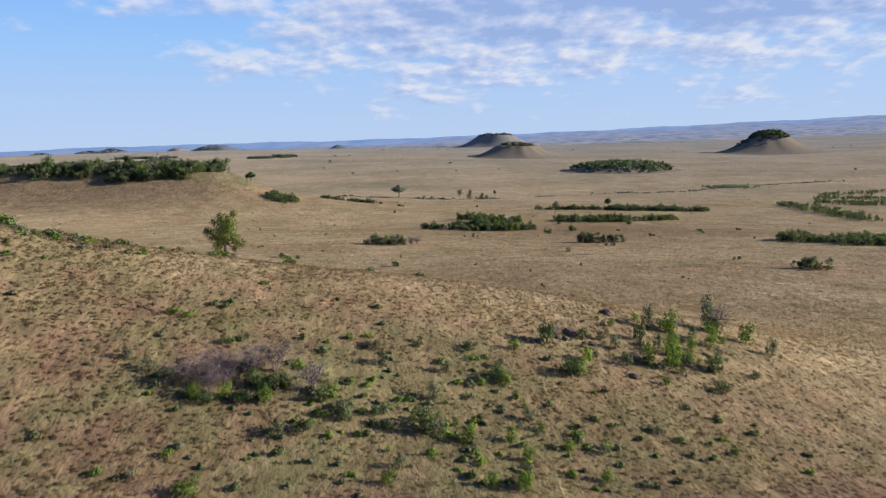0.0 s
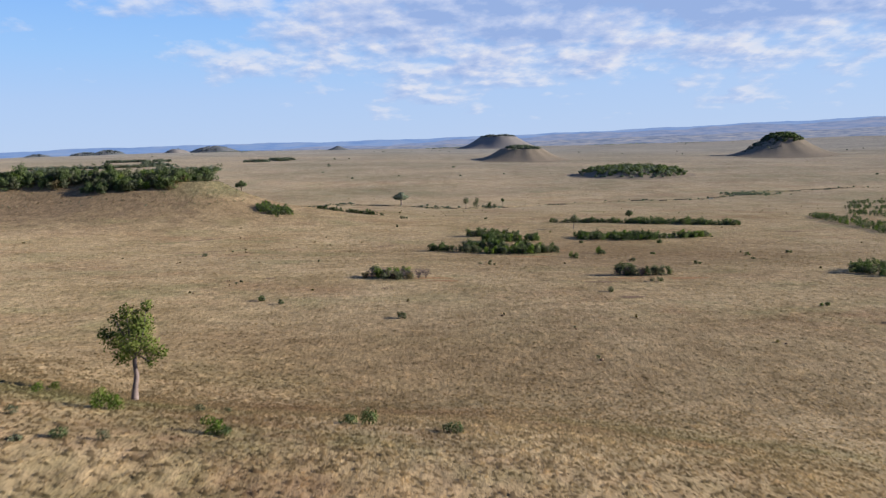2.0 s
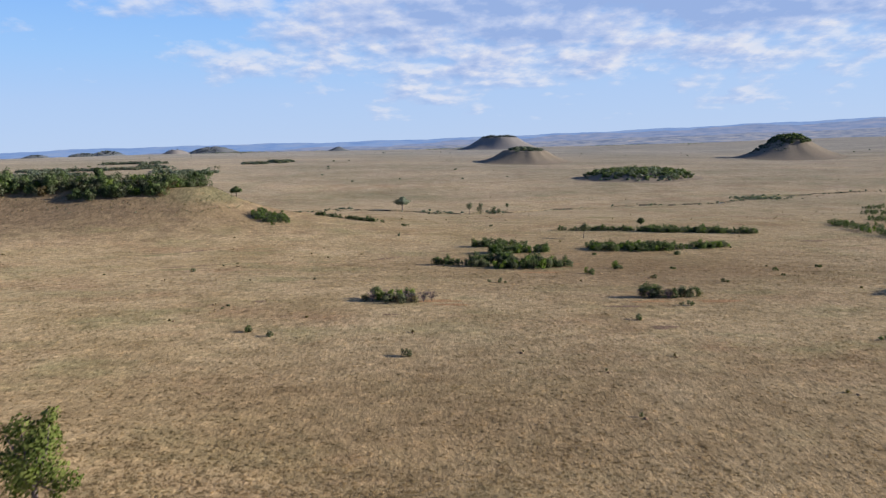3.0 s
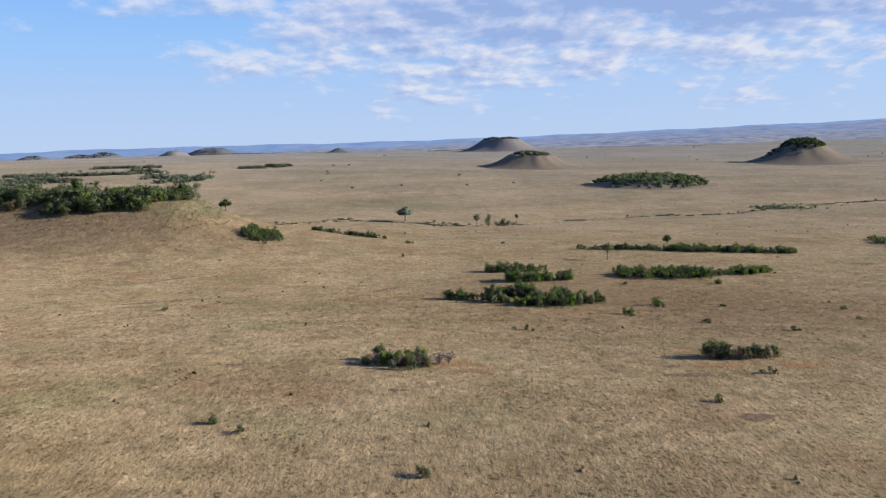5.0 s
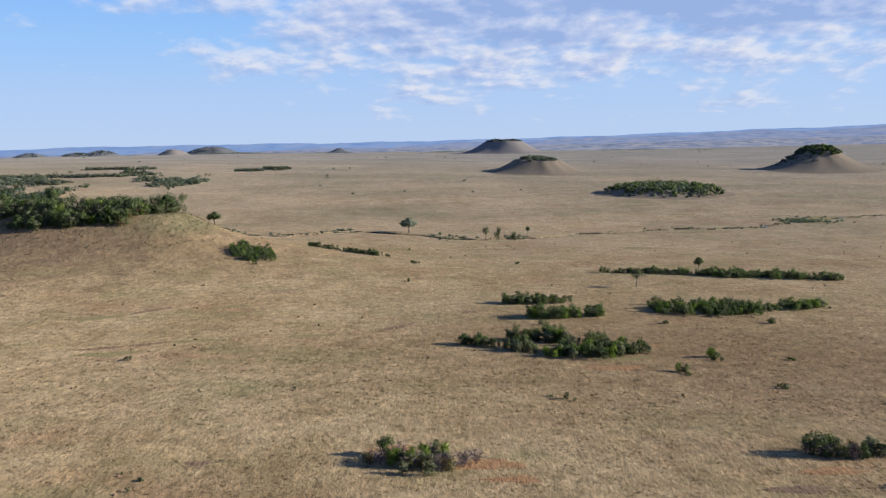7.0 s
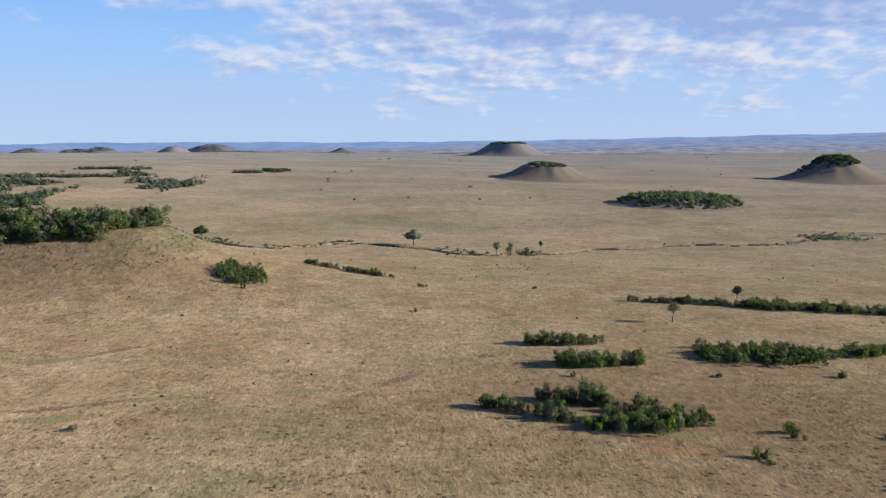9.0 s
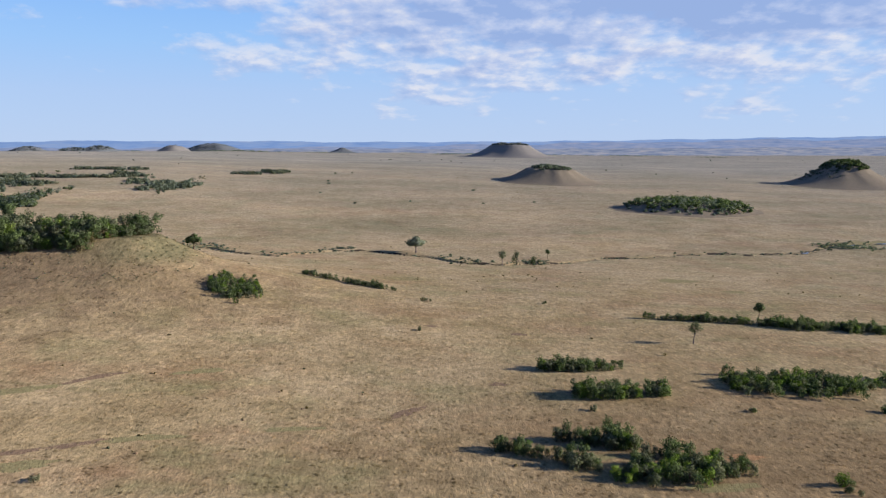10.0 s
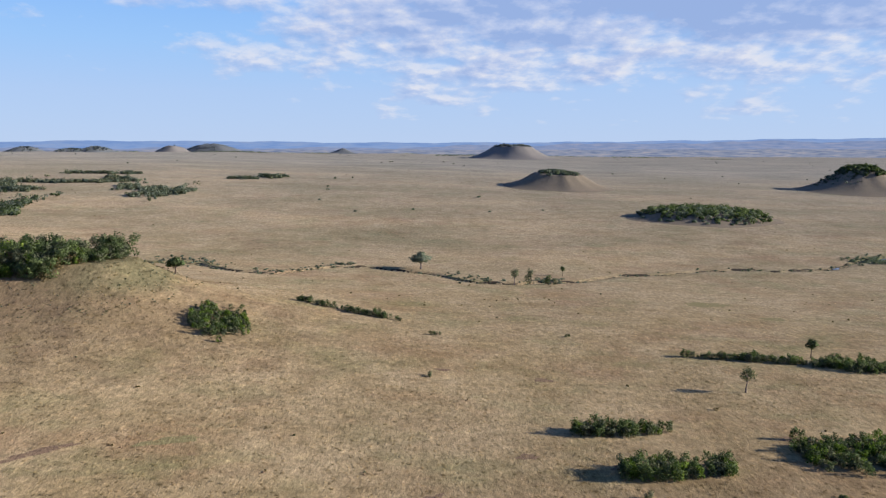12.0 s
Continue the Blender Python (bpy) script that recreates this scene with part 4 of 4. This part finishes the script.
def near_hill():
    rng = np.random.default_rng(12)
    bare = make_bare_shrub("bare_shrub", "leafless purple-grey twiggy shrub on the hill", 301, 2.2, 2.0)
    tagged(bare, group="bare shrubs on the hill")
    for k, (x, y, s) in enumerate([(-19.0, 52.2, 1.0), (-17.5, 51.8, 0.95), (-16.4, 52.8, 1.05), (-14.8, 54.4, 1.1), (-13.4, 55.4, 1.15), (-10.4, 53.8, 1.05), (-17.6, 53.6, 0.95), (29.4, 80.0, 1.35)]):
        set_down(bare if k == 0 else copy_thing(bare, Matrix.Identity(4)), x, y, k * 1.3, s)
    for k, (x, y) in enumerate([(-19.0, 235.2), (-14.2, 235.0), (-23.6, 236.4), (-16.4, 238.8), (-11.2, 236.0), (-9.2, 237.4), (-21.0, 239.0), (50.0, 241.0), (45.4, 242.0), (43.6, 243.4), (47.6, 244.6)]):
        tagged(set_down(copy_thing(bare, Matrix.Identity(4)), x, y, k * 2.1, 1.15), "leafless purple-grey twiggy shrub in a thicket", group="bare shrubs in the thickets")
    kinds = ["bright", "green", "olive"]
    # around the bare shrubs
    for x, y, s, k in [(-13.7, 53.2, 1.2, "green"), (-13.0, 53.6, 1.3, "green"), (-14.6, 53.4, 1.1, "green"), (-18.2, 50.8, 0.9, "bright"), (-17.4, 50.6, 0.9, "green"), (-14.9, 51.2, 0.8, "green"), (-13.4, 51.6, 0.8, "bright"), (-9.4, 53.0, 1.0, "green"), (-8.8, 53.2, 0.8, "bright"), (-22.1, 53.0, 0.8, "olive"), (-24.0, 54.0, 0.7, "olive"), (-16.2, 51.4, 0.8, "bright"), (-15.4, 55.0, 1.1, "green"), (-20.6, 52.2, 0.8, "olive"), (-8.1, 51.5, 1.0, "olive"), (-7.6, 50.9, 0.7, "green")]:
        small_shrub(k, x, y, rng, s, "shrubs on the hill")
    # the rocky brow with a patch of green shrubs: place, size, how much taller than wide
    for x, y, s, tall, k in [(8.9, 67.2, 1.15, 1.75, "green"), (28.3, 80.0, 1.25, 2.6, "olive"), (29.0, 79.4, 1.0, 1.7, "green"), (18.7, 71.8, 0.9, 1.9, "green"), (18.4, 66.8, 1.0, 1.7, "bright"), (20.6, 67.0, 1.35, 1.5, "bright"), (21.9, 68.0, 1.1, 1.1, "green"), (25.0, 68.2, 1.35, 1.2, "green"), (20.7, 76.0, 1.0, 2.0, "olive"), (22.9, 75.8, 1.2, 1.5, "bright"), (26.8, 74.2, 1.4, 1.4, "bright"), (25.2, 75.5, 0.9, 1.2, "olive"), (31.7, 77.8, 1.3, 1.3, "bright"), (33.5, 75.5, 0.9, 1.6, "olive"), (24.3, 64.2, 1.1, 0.9, "green")]:
        small_shrub(k, x, y, rng, s, "shrubs on the hill").scale.z = s * tall
    for x, y, s, tall, k in [(16.1, 65.8, 1.0, 1.1, "olive"), (20.3, 70.8, 0.9, 1.5, "olive"), (21.5, 70.0, 1.2, 1.4, "bright"), (15.7, 68.8, 0.9, 1.3, "olive"), (12.4, 65.5, 0.9, 1.2, "bright"), (10.3, 62.2, 1.4, 1.1, "green"), (11.2, 62.6, 1.1, 1.0, "bright"), (3.8, 59.5, 1.3, 0.9, "green"), (4.4, 59.0, 1.1, 0.7, "bright"), (1.7, 63.5, 0.9, 0.8, "green"), (-5.4, 58.8, 0.9, 1.2, "olive"), (-1.9, 51.0, 1.35, 1.25, "green"), (-1.2, 50.7, 1.1, 1.0, "olive"), (-1.3, 55.2, 1.0, 1.2, "olive"), (1.1, 50.2, 0.9, 1.1, "bright"), (4.2, 51.0, 0.8, 1.0, "bright")]:
        small_shrub(k, x, y, rng, s, "shrubs on the hill").scale.z = s * tall
    for x, y, s, tall, k in [(5.8, 54.2, 0.8, 1.0, "olive"), (-11.9, 48.2, 1.0, 0.9, "olive"), (-10.3, 49.0, 0.9, 0.9, "green"), (-17.8, 58.0, 0.7, 0.8, "green"), (-22.7, 60.8, 0.9, 0.5, "bright"), (-21.6, 60.6, 0.8, 0.5, "bright"), (-15.7, 41.2, 1.1, 0.7, "bright"), (4.5, 45.0, 0.8, 1.3, "bright"), (2.4, 45.2, 0.8, 1.0, "bright"), (15.8, 55.0, 0.5, 1.0, "olive"), (10.8, 51.0, 0.6, 1.1, "olive"), (5.8, 65.0, 0.8, 1.0, "bright"), (5.1, 48.8, 0.7, 1.1, "bright"), (12.8, 69.6, 0.9, 1.2, "green"), (14.6, 70.2, 0.8, 1.0, "olive"), (24.0, 72.0, 1.0, 1.1, "bright")]:
        small_shrub(k, x, y, rng, s, "shrubs on the hill").scale.z = s * tall
    for _ in range(26):
        x, y = 20.5 + rng.normal() * 4.0, 70 + rng.normal() * 4.0
        small_shrub(kinds[rng.choice(3, p=(0.5, 0.15, 0.35))], x, y, rng, 0.35 + 0.45 * rng.random(), "shrubs on the hill")
    for _ in range(26):
        x, y = 3 + rng.normal() * 6, 51 + rng.normal() * 5
        small_shrub(kinds[rng.choice(3, p=(0.55, 0.15, 0.3))], x, y, rng, 0.3 + 0.4 * rng.random(), "shrubs on the hill")
    for k, mat in enumerate((LEAF_BRIGHT, LEAF_OLIVE, LEAF_GREEN)):
        spots = []
        for _ in range(70):
            x, y = -2 + rng.normal() * 12, 52 + rng.normal() * 7
            if y > 34:
                spots.append((x, y, flat_z(x, y) - 0.08, 0.18 + 0.3 * rng.random()))
        shrub_cover("low_scrub", "tiny low green scrub in the hill's grass", spots, 95 + k, 1, 0.09, 110, mat)
    # by the lone tree and along the crest
    for x, y, s, k in [(-26.5, 86.0, 1.1, "bright"), (-25.7, 86.3, 1.0, "bright"), (-35.6, 97.2, 0.8, "bright"), (-24.3, 76.8, 0.7, "green"), (-17.5, 81.2, 0.95, "bright"), (-16.9, 81.0, 0.8, "green"), (-10.8, 89.8, 0.9, "green"), (-9.5, 90.5, 1.1, "green"), (-22.2, 77.2, 0.6, "olive"), (-21.7, 90.8, 0.5, "olive"), (-3.4, 89.0, 1.0, "green"), (-34.0, 92.0, 0.8, "bright"), (-39.0, 93.0, 0.9, "bright"), (-20.0, 92.0, 0.4, "olive"), (-29.0, 80.5, 0.6, "olive")]:
        small_shrub(k, x, y, rng, s, "shrubs by the lone tree").scale.z *= 0.75
    # greener shoulder of the hill
    for k, mat in enumerate((LEAF_BRIGHT, LEAF_OLIVE)):
        spots = []
        for _ in range(28):
            x, y = -38 + rng.normal() * 5, 76 + rng.normal() * 3.5
            spots.append((x, y, flat_z(x, y) - 0.08, 0.2 + 0.35 * rng.random()))
        shrub_cover("low_scrub", "low green growth over the hill's shoulder", spots, 105 + k, 1, 0.1, 90, mat)
    thicket("bushes on the hill's shoulder", 33, -74, 104, -61, 106, 8, 26, 1.75, {"bright": 3, "green": 2, "olive": 2})


near_hill()


def rocks():
    """Weathered boulders breaking out of the hill's brow."""
    rng = np.random.default_rng(77)
    for k in range(16):
        bm = bmesh.new()
        bmesh.ops.create_icosphere(bm, subdivisions=2, radius=1.0)
        for v in bm.verts:
            v.co *= 1 + 0.35 * noise.noise(v.co * 1.3 + Vector((k * 3.1, 0, 0))) + 0.12 * noise.noise(v.co * 4)
            v.co.z = max(v.co.z, -0.4) * 0.6
        me = bpy.data.meshes.new("boulder")
        bm.to_mesh(me)
        bm.free()
        me.materials.append(ROCK)
        ob = new("boulder", me)
        x, y = 11.6 + rng.normal() * 1.8, 69 + rng.normal() * 1.6
        if k > 11:
            x, y = 17 + rng.normal() * 3, 67 + rng.normal() * 3
        set_down(ob, x, y, rng.random() * 6, 0.3 + 0.6 * rng.random() ** 2)
        tagged(ob, "weathered brown boulder half sunk in the hill", "boulder", "boulders on the hill's brow")


rocks()


def plain_shrubs():
    """Low single shrubs and old termite mounds over the plain."""
    rng = np.random.default_rng(44)
    v, f = tube([(0, 0, -0.2), (0.03, 0, 0.25), (0.0, 0.05, 0.55), (0.02, 0, 0.8)], [0.95, 0.75, 0.42, 0.05], 9)
    v = v * (1 + 0.12 * np.sin(7 * v[:, :1] + 5 * v[:, 1:2] + 9 * v[:, 2:]))
    mound = new("termite_mound", mesh_from("termite_mound", v, f, SOIL, True))
    tagged(mound, "low weathered brown termite mound in the grass", "termite mound", "termite mounds")
    first = True
    for x, y in [(-52.7, 346.6), (-60.8, 231), (-90.3, 277), (-63, 274), (-44.6, 275), (34.7, 276), (-92.6, 367), (-63.5, 337), (-78, 316), (-58.6, 225), (7.3, 183.7), (19.8, 150), (52.4, 159.4), (32.9, 179.6), (19.6, 171), (-63.5, 212), (-18.5, 409), (-40.3, 360), (-60.4, 358.5), (-12.3, 200.4)]:
        set_down(mound if first else copy_thing(mound, Matrix.Identity(4)), x, y, rng.random() * 6, 0.3 + 0.25 * rng.random()).scale.z *= 0.7
        first = False
        for _ in range(1):
            small_shrub("brown" if rng.random() < 0.7 else "olive", x + rng.normal() * 0.9, y + 0.5 + rng.random() * 0.5, rng, 0.3 + 0.25 * rng.random(), "single shrubs on the plain")
    for x, y, s in [(53.2, 308.8, 1.1), (72.3, 310.8, 1), (58.8, 282.7, 1), (41.5, 294.5, 1), (51.3, 230.5, 1), (10.6, 273, 0.9), (-28.1, 480, 1.3), (-28.9, 428.5, 1), (20.7, 487.6, 1.1), (14.7, 354, 1.2), (54.1, 355.7, 1.1), (89.2, 359.7, 1.6), (-89.8, 302.4, 1), (-12.5, 183, 1.1), (-44.7, 202.6, 1.1), (-39.3, 198.5, 0.8), (76.6, 194, 1), (104, 304, 1), (125, 316, 1), (35, 211.7, 0.9), (74.8, 270.5, 1)]:
        for _ in range(3):
            small_shrub(["olive", "green", "olive"][rng.choice(3)], x + rng.normal() * 0.6, y + rng.normal() * 0.5, rng, s * (0.6 + 0.5 * rng.random()), "single shrubs on the plain")
    for x, y, s in [(53.4, 312.1, 1.9), (40.8, 297.6, 1.5)]:
        for k in range(3):
            small_shrub("green" if k else "bright", x + 0.9 * k - 0.8, y + rng.normal() * 0.4, rng, s * (0.7 + 0.3 * rng.random()), "single shrubs on the plain")
    for k, mat in enumerate((LEAF_OLIVE, LEAF_BROWN)):
        spots = []
        for _ in range(24):
            y = 200 + 420 * rng.random() ** 0.8
            x = (rng.random() - 0.5) * 1.25 * y - 8
            if flat_z(x, y) < 7:
                spots.append((x, y, flat_z(x, y) - 0.1, 0.3 + 0.5 * rng.random() ** 2))
        shrub_cover("low_scrub", "tiny low scrub dotted over the dry grass", spots, 90 + k, 1, 0.14, 90, mat)


plain_shrubs()


# ---- water in the stream, dry grass ----
def pools():
    for x0, x1 in ((233, 241), (268, 276), (288, 297), (318, 330)):
        xs = np.linspace(x0, x1, 14)
        w = 3.6 * np.sin(np.linspace(0.1, 3.04, 14)) * (1 + 0.25 * np.sin(xs * 1.7))
        yc = stream_y(xs)
        z = float(np.max(land_z(xs, yc))) + 0.6
        verts = np.concatenate([np.stack([xs, yc - w, np.full(14, z)], 1), np.stack([xs, yc + w, np.full(14, z)], 1)])
        i = np.arange(13)
        ob = new("stream_pool", mesh_from("stream_pool", verts, np.stack([i, i + 1, i + 15, i + 14], 1), water))
        tagged(ob, "still pool of water in the stream bed reflecting blue sky", "water", kind="structure")


pools()


def ground_patch(name, label, x, y, rx, ry, turn, mat, seed, lift=0.05):
    """A thin patch of other soil or growth lying on the grassland, with a ragged rim."""
    rng = np.random.default_rng(seed)
    n = 40
    ang = np.arange(n) * 2 * math.pi / n
    rim = 0.75 + 0.12 * np.sin(3 * ang + rng.random() * 6) + 0.10 * np.sin(7 * ang + rng.random() * 6) + 0.16 * rng.random(n)
    verts = [np.array([[x, y, float(land_z(x, y)) + lift]])]
    for r in (0.35, 0.7, 1.0):
        u, v = rx * r * rim * np.cos(ang), ry * r * rim * np.sin(ang)
        px, py = x + u * math.cos(turn) - v * math.sin(turn), y + u * math.sin(turn) + v * math.cos(turn)
        verts.append(np.stack([px, py, land_z(px, py) + (lift if r < 1 else 0.01)], 1))
    k = np.arange(n)
    tri = [np.stack([np.zeros(n, int), 1 + k, 1 + (k + 1) % n], 1)]
    for j in (0, 1):
        a, c = 1 + j * n + k, 1 + j * n + (k + 1) % n
        tri += [np.stack([a, a + n, c + n], 1), np.stack([a, c + n, c], 1)]
    ob = new(name, mesh_from(name, np.concatenate(verts), np.concatenate(tri), mat, True))
    tagged(ob, label, "ground patch", kind="structure")


RED_LABEL = "bare patch of reddish-brown earth in the dry grass"
for k, (x, y, rx, ry, turn) in enumerate([(-108, 362.5, 10, 1.8, 0.80), (-101, 314, 7, 1.6, 0.42), (-91, 319.5, 7, 1.5, 0.60), (-28.5, 348, 7, 1.9, 0.90), (-51, 236, 2.4, 1.2, 0), (36, 229, 6, 1.6, 0.05), (38, 204, 3.5, 2, 0.3), (-18, 219, 2.2, 1, 0), (173, 417, 8, 4, 0), (5, 432, 3.5, 2.2, 0), (-6, 373, 3, 1.8, 0.2), (-25, 436, 3, 1.5, 0), (17, 368, 7, 3, 0.2), (60, 390, 4, 2, 0)]):
    ground_patch("bare_earth", RED_LABEL, x, y, rx, ry, turn, EARTH, 500 + k)
for k, (x, y, rx, ry, turn) in enumerate([(-7.5, 237.0, 6.5, 2.6, 0.1), (-4, 231.5, 5, 1.6, 0.0), (-22, 243, 5, 1.8, 0.2), (61, 236.5, 7, 2.4, 0.05), (44, 236, 6, 1.8, 0.1), (40, 325, 5, 2.2, 0.3), (26, 300, 9, 2.4, 0.1)]):
    ground_patch("rusty_grass", "patch of rust-coloured dry grass beside a thicket", x, y, rx, ry, turn, RUST, 560 + k)
for k, (x, y, rx, ry, turn) in enumerate([(101, 570, 13, 7, 0.1), (-84, 372, 8, 2.4, 0.5), (-97, 308, 9, 3.0, 0.3), (-80, 324, 10, 2.0, 0.3), (-52, 333, 8, 1.6, 0.25), (-120, 352, 9, 3.0, 0.5), (120, 540, 7, 4, 0), (30, 309.5, 9, 2.2, 0.2), (9, 322.5, 7, 2.4, 0.2)]):
    ground_patch("green_grass", "low patch of greener grass in a damp hollow", x, y, rx, ry, turn, GREEN_GRASS, 540 + k)


def stream_bed():
    """Dark earth with the bank's shadow painted in, along the cut of the stream, in broken stretches."""
    for k, (x0, x1, near, far) in enumerate([(-235, -190, 1.5, 1.2), (-165, -136, 1.2, 1.2), (-104, -80, 1.4, 1.2), (-84, -64, 1.0, 1.6), (-71, -41, 3.2, 1.8), (-40, -24, 1.2, 1.2), (-14, 13, 2.4, 1.8), (26, 54, 1.6, 1.4), (70, 80, 1.0, 1.2), (82, 101, 1.6, 2.4), (103, 128, 0.8, 1.0), (132, 158, 0.9, 1.2), (160, 178, 2.2, 3.4), (184, 192, 1.6, 2.0), (198, 220, 1.6, 2.4), (226, 262, 1.4, 2.0), (266, 300, 2.0, 2.0), (310, 420, 1.5, 2.0), (-250, -60, 1.3, 1.5), (-62, 120, 1.2, 1.4), (118, 425, 0.9, 1.2)]):
        n = max(12, int((x1 - x0) / 2))
        xs = np.linspace(x0, x1, n)
        ends = np.sqrt(np.sin(np.linspace(0.06, 3.08, n)))
        rows = []
        for f in np.linspace(-1, 1, 9):
            off = (near if f < 0 else far) * f * ends * (1 + 0.3 * np.sin(xs / 2.3 + k + f))
            ys = stream_y(xs) + off
            rows.append(np.stack([xs, ys, land_z(xs, ys) + (0.14 if k < 18 else 0.07) - 0.06 * abs(f)], 1))
        i = np.arange(n - 1)
        faces = np.concatenate([np.stack([j * n + i, j * n + i + 1, (j + 1) * n + i + 1, (j + 1) * n + i], 1) for j in range(8)])
        ob = new("stream_bed", mesh_from("stream_bed", np.concatenate(rows), faces, BANK_SHADE if k < 18 else BANK, True))
        tagged(ob, "dark earth with painted bank shadow in the cut of a small stream" if k < 18 else "bare brown bank of a narrow stream", "stream bed", kind="structure")


stream_bed()


def stream_margin():
    """Greener grass and sedge along both sides of the stream, in broken stretches."""
    for k, (x0, x1, near, far) in enumerate([(-205, -150, 6, 9), (-26, 0, 3, 7), (258, 345, 9, 12)]):
        n = int((x1 - x0) / 1.5)
        xs = np.linspace(x0, x1, n)
        ends = np.sqrt(np.sin(np.linspace(0.05, 3.09, n)))
        rows = []
        for f in np.linspace(-1, 1, 13):
            off = (near if f < 0 else far) * f * ends * (1 + 0.35 * np.sin(xs / 3.3 + k + (f > 0)) + 0.2 * np.sin(xs / 1.1 + 2 * k))
            ys = stream_y(xs) + off
            rows.append(np.stack([xs, ys, land_z(xs, ys) + 0.08 * (1 - abs(f))], 1))
        i = np.arange(n - 1)
        faces = np.concatenate([np.stack([j * n + i, j * n + i + 1, (j + 1) * n + i + 1, (j + 1) * n + i], 1) for j in range(12)])
        ob = new("stream_margin", mesh_from("stream_margin", np.concatenate(rows), faces, GREEN_GRASS, True))
        tagged(ob, "olive grass and sedge along the margins of a small stream", "stream margin", kind="structure")


stream_margin()


def tussocks(name, seed, y0, y1, spacing, size, x_shift=-0.09, tall=1.0):
    """Rounded tussocks of dry grass, each a low ragged heap."""
    rng = np.random.default_rng(seed)
    xs, ys, y = [], [], y0
    while y < y1:
        half = 0.64 * y + 18
        n = int(2 * half / spacing)
        xs.append((rng.random(n) - 0.5) * 2 * half + x_shift * y)
        ys.append(y + (rng.random(n) - 0.5) * spacing * 1.8)
        y += spacing
    x, y = np.concatenate(xs), np.concatenate(ys)
    keep = (rng.random(len(x)) < (y1 - y) / (0.25 * (y1 - y0))) & (rng.random(len(x)) < 0.75 + 0.25 * np.sin(x * 0.13 + np.sin(y * 0.09)))
    x, y = x[keep], y[keep]
    z, n, k = land_z(x, y), len(x), 5
    s = size * (0.35 + 0.75 * rng.random(n) ** 1.6)
    verts, up = np.empty((n, k + 1, 3)), np.empty((n, k + 1, 3))
    turn = rng.random(n) * 6.28
    for b in range(k):
        a = turn + 2 * math.pi * b / k
        r = s * (0.35 + 0.4 * rng.random(n))
        verts[:, b] = np.stack([x + r * np.cos(a), y + r * np.sin(a), z - 0.06], 1)
        up[:, b] = np.stack([0.28 * np.cos(a), 0.28 * np.sin(a), np.ones(n)], 1)
    verts[:, k] = np.stack([x + 0.25 * s * rng.normal(size=n), y + 0.25 * s * rng.normal(size=n), z + tall * s * (0.12 + 0.15 * rng.random(n))], 1)
    up[:, k] = (0, 0, 1)
    base = (np.arange(n) * (k + 1))[:, None, None]
    ring = np.array([(b, (b + 1) % k, k) for b in range(k)])[None]
    me = mesh_from(name, verts.reshape(-1, 3), (base + ring).reshape(-1, 3), TUFT, True)
    me.normals_split_custom_set_from_vertices((up / np.linalg.norm(up, axis=-1)[..., None]).reshape(-1, 3))
    tagged(new(name, me), "tussocks of dry straw-coloured grass", "grass", kind="stuff")


def tufts(name, seed, y0, y1, spacing, size, blades, x_shift=-0.09, width=0.2):
    """Tussocks of dry grass: low fans of leaning blades, thinning out by chance."""
    rng = np.random.default_rng(seed)
    ys, xs = [], []
    y = y0
    while y < y1:
        half = 0.64 * y + 18
        n = int(2 * half / spacing)
        xs.append((rng.random(n) - 0.5) * 2 * half + x_shift * y)
        ys.append(y + (rng.random(n) - 0.5) * spacing * 1.6)
        y += spacing
    x, y = np.concatenate(xs), np.concatenate(ys)
    patch = np.sin(x * 0.31 + 2 * np.sin(y * 0.13)) * np.sin(y * 0.27 + np.sin(x * 0.17))
    keep = (patch + 0.7 * rng.normal(size=len(x)) > -0.7) & (rng.random(len(x)) < (y1 - y) / (0.22 * (y1 - y0)))
    x, y, patch = x[keep], y[keep], patch[keep]
    z = land_z(x, y)
    easy = ~((x < -90) & (y > 370) & (z > 9))
    x, y, z, patch = x[easy], y[easy], z[easy], patch[easy]
    n = len(x)
    s = size * (0.45 + 0.7 * rng.random(n) ** 1.5 + 0.25 * np.clip(patch, 0, 1))
    verts, up = np.empty((n, blades, 3, 3)), np.empty((n, blades, 3, 3))
    for b in range(blades):
        a = 2 * math.pi * b / blades + rng.random(n) * 1.2
        ca, sa = np.cos(a), np.sin(a)
        r, wd, h = 0.25 * s * rng.random(n), width * s, s * (0.08 + 0.12 * rng.random(n))
        lean = s * (0.40 + 0.45 * rng.random(n))
        verts[:, b, 0] = np.stack([x + r * ca - wd * sa, y + r * sa + wd * ca, z - 0.05], 1)
        verts[:, b, 1] = np.stack([x + r * ca + wd * sa, y + r * sa - wd * ca, z - 0.05], 1)
        verts[:, b, 2] = np.stack([x + lean * ca, y + lean * sa, z + h], 1)
        up[:, b] = np.stack([0.2 * ca, 0.2 * sa, np.ones(n)], 1)[:, None]
    me = mesh_from(name, verts.reshape(-1, 3), np.arange(n * blades * 3).reshape(-1, 3), TUFT, True)
    me.normals_split_custom_set_from_vertices((up / np.linalg.norm(up, axis=-1)[..., None]).reshape(-1, 3))
    ob = new(name, me)
    tagged(ob, "tussocks of dry straw-coloured grass", "grass", kind="stuff")


tufts("grass", 81, 30, 150, 0.46, 0.58, 4)
tussocks("grass", 84, 30, 145, 0.46, 0.46, tall=1.9)
tussocks("grass", 82, 115, 280, 0.80, 0.78, tall=0.85)
tussocks("grass", 83, 260, 600, 1.35, 1.05, tall=0.85)
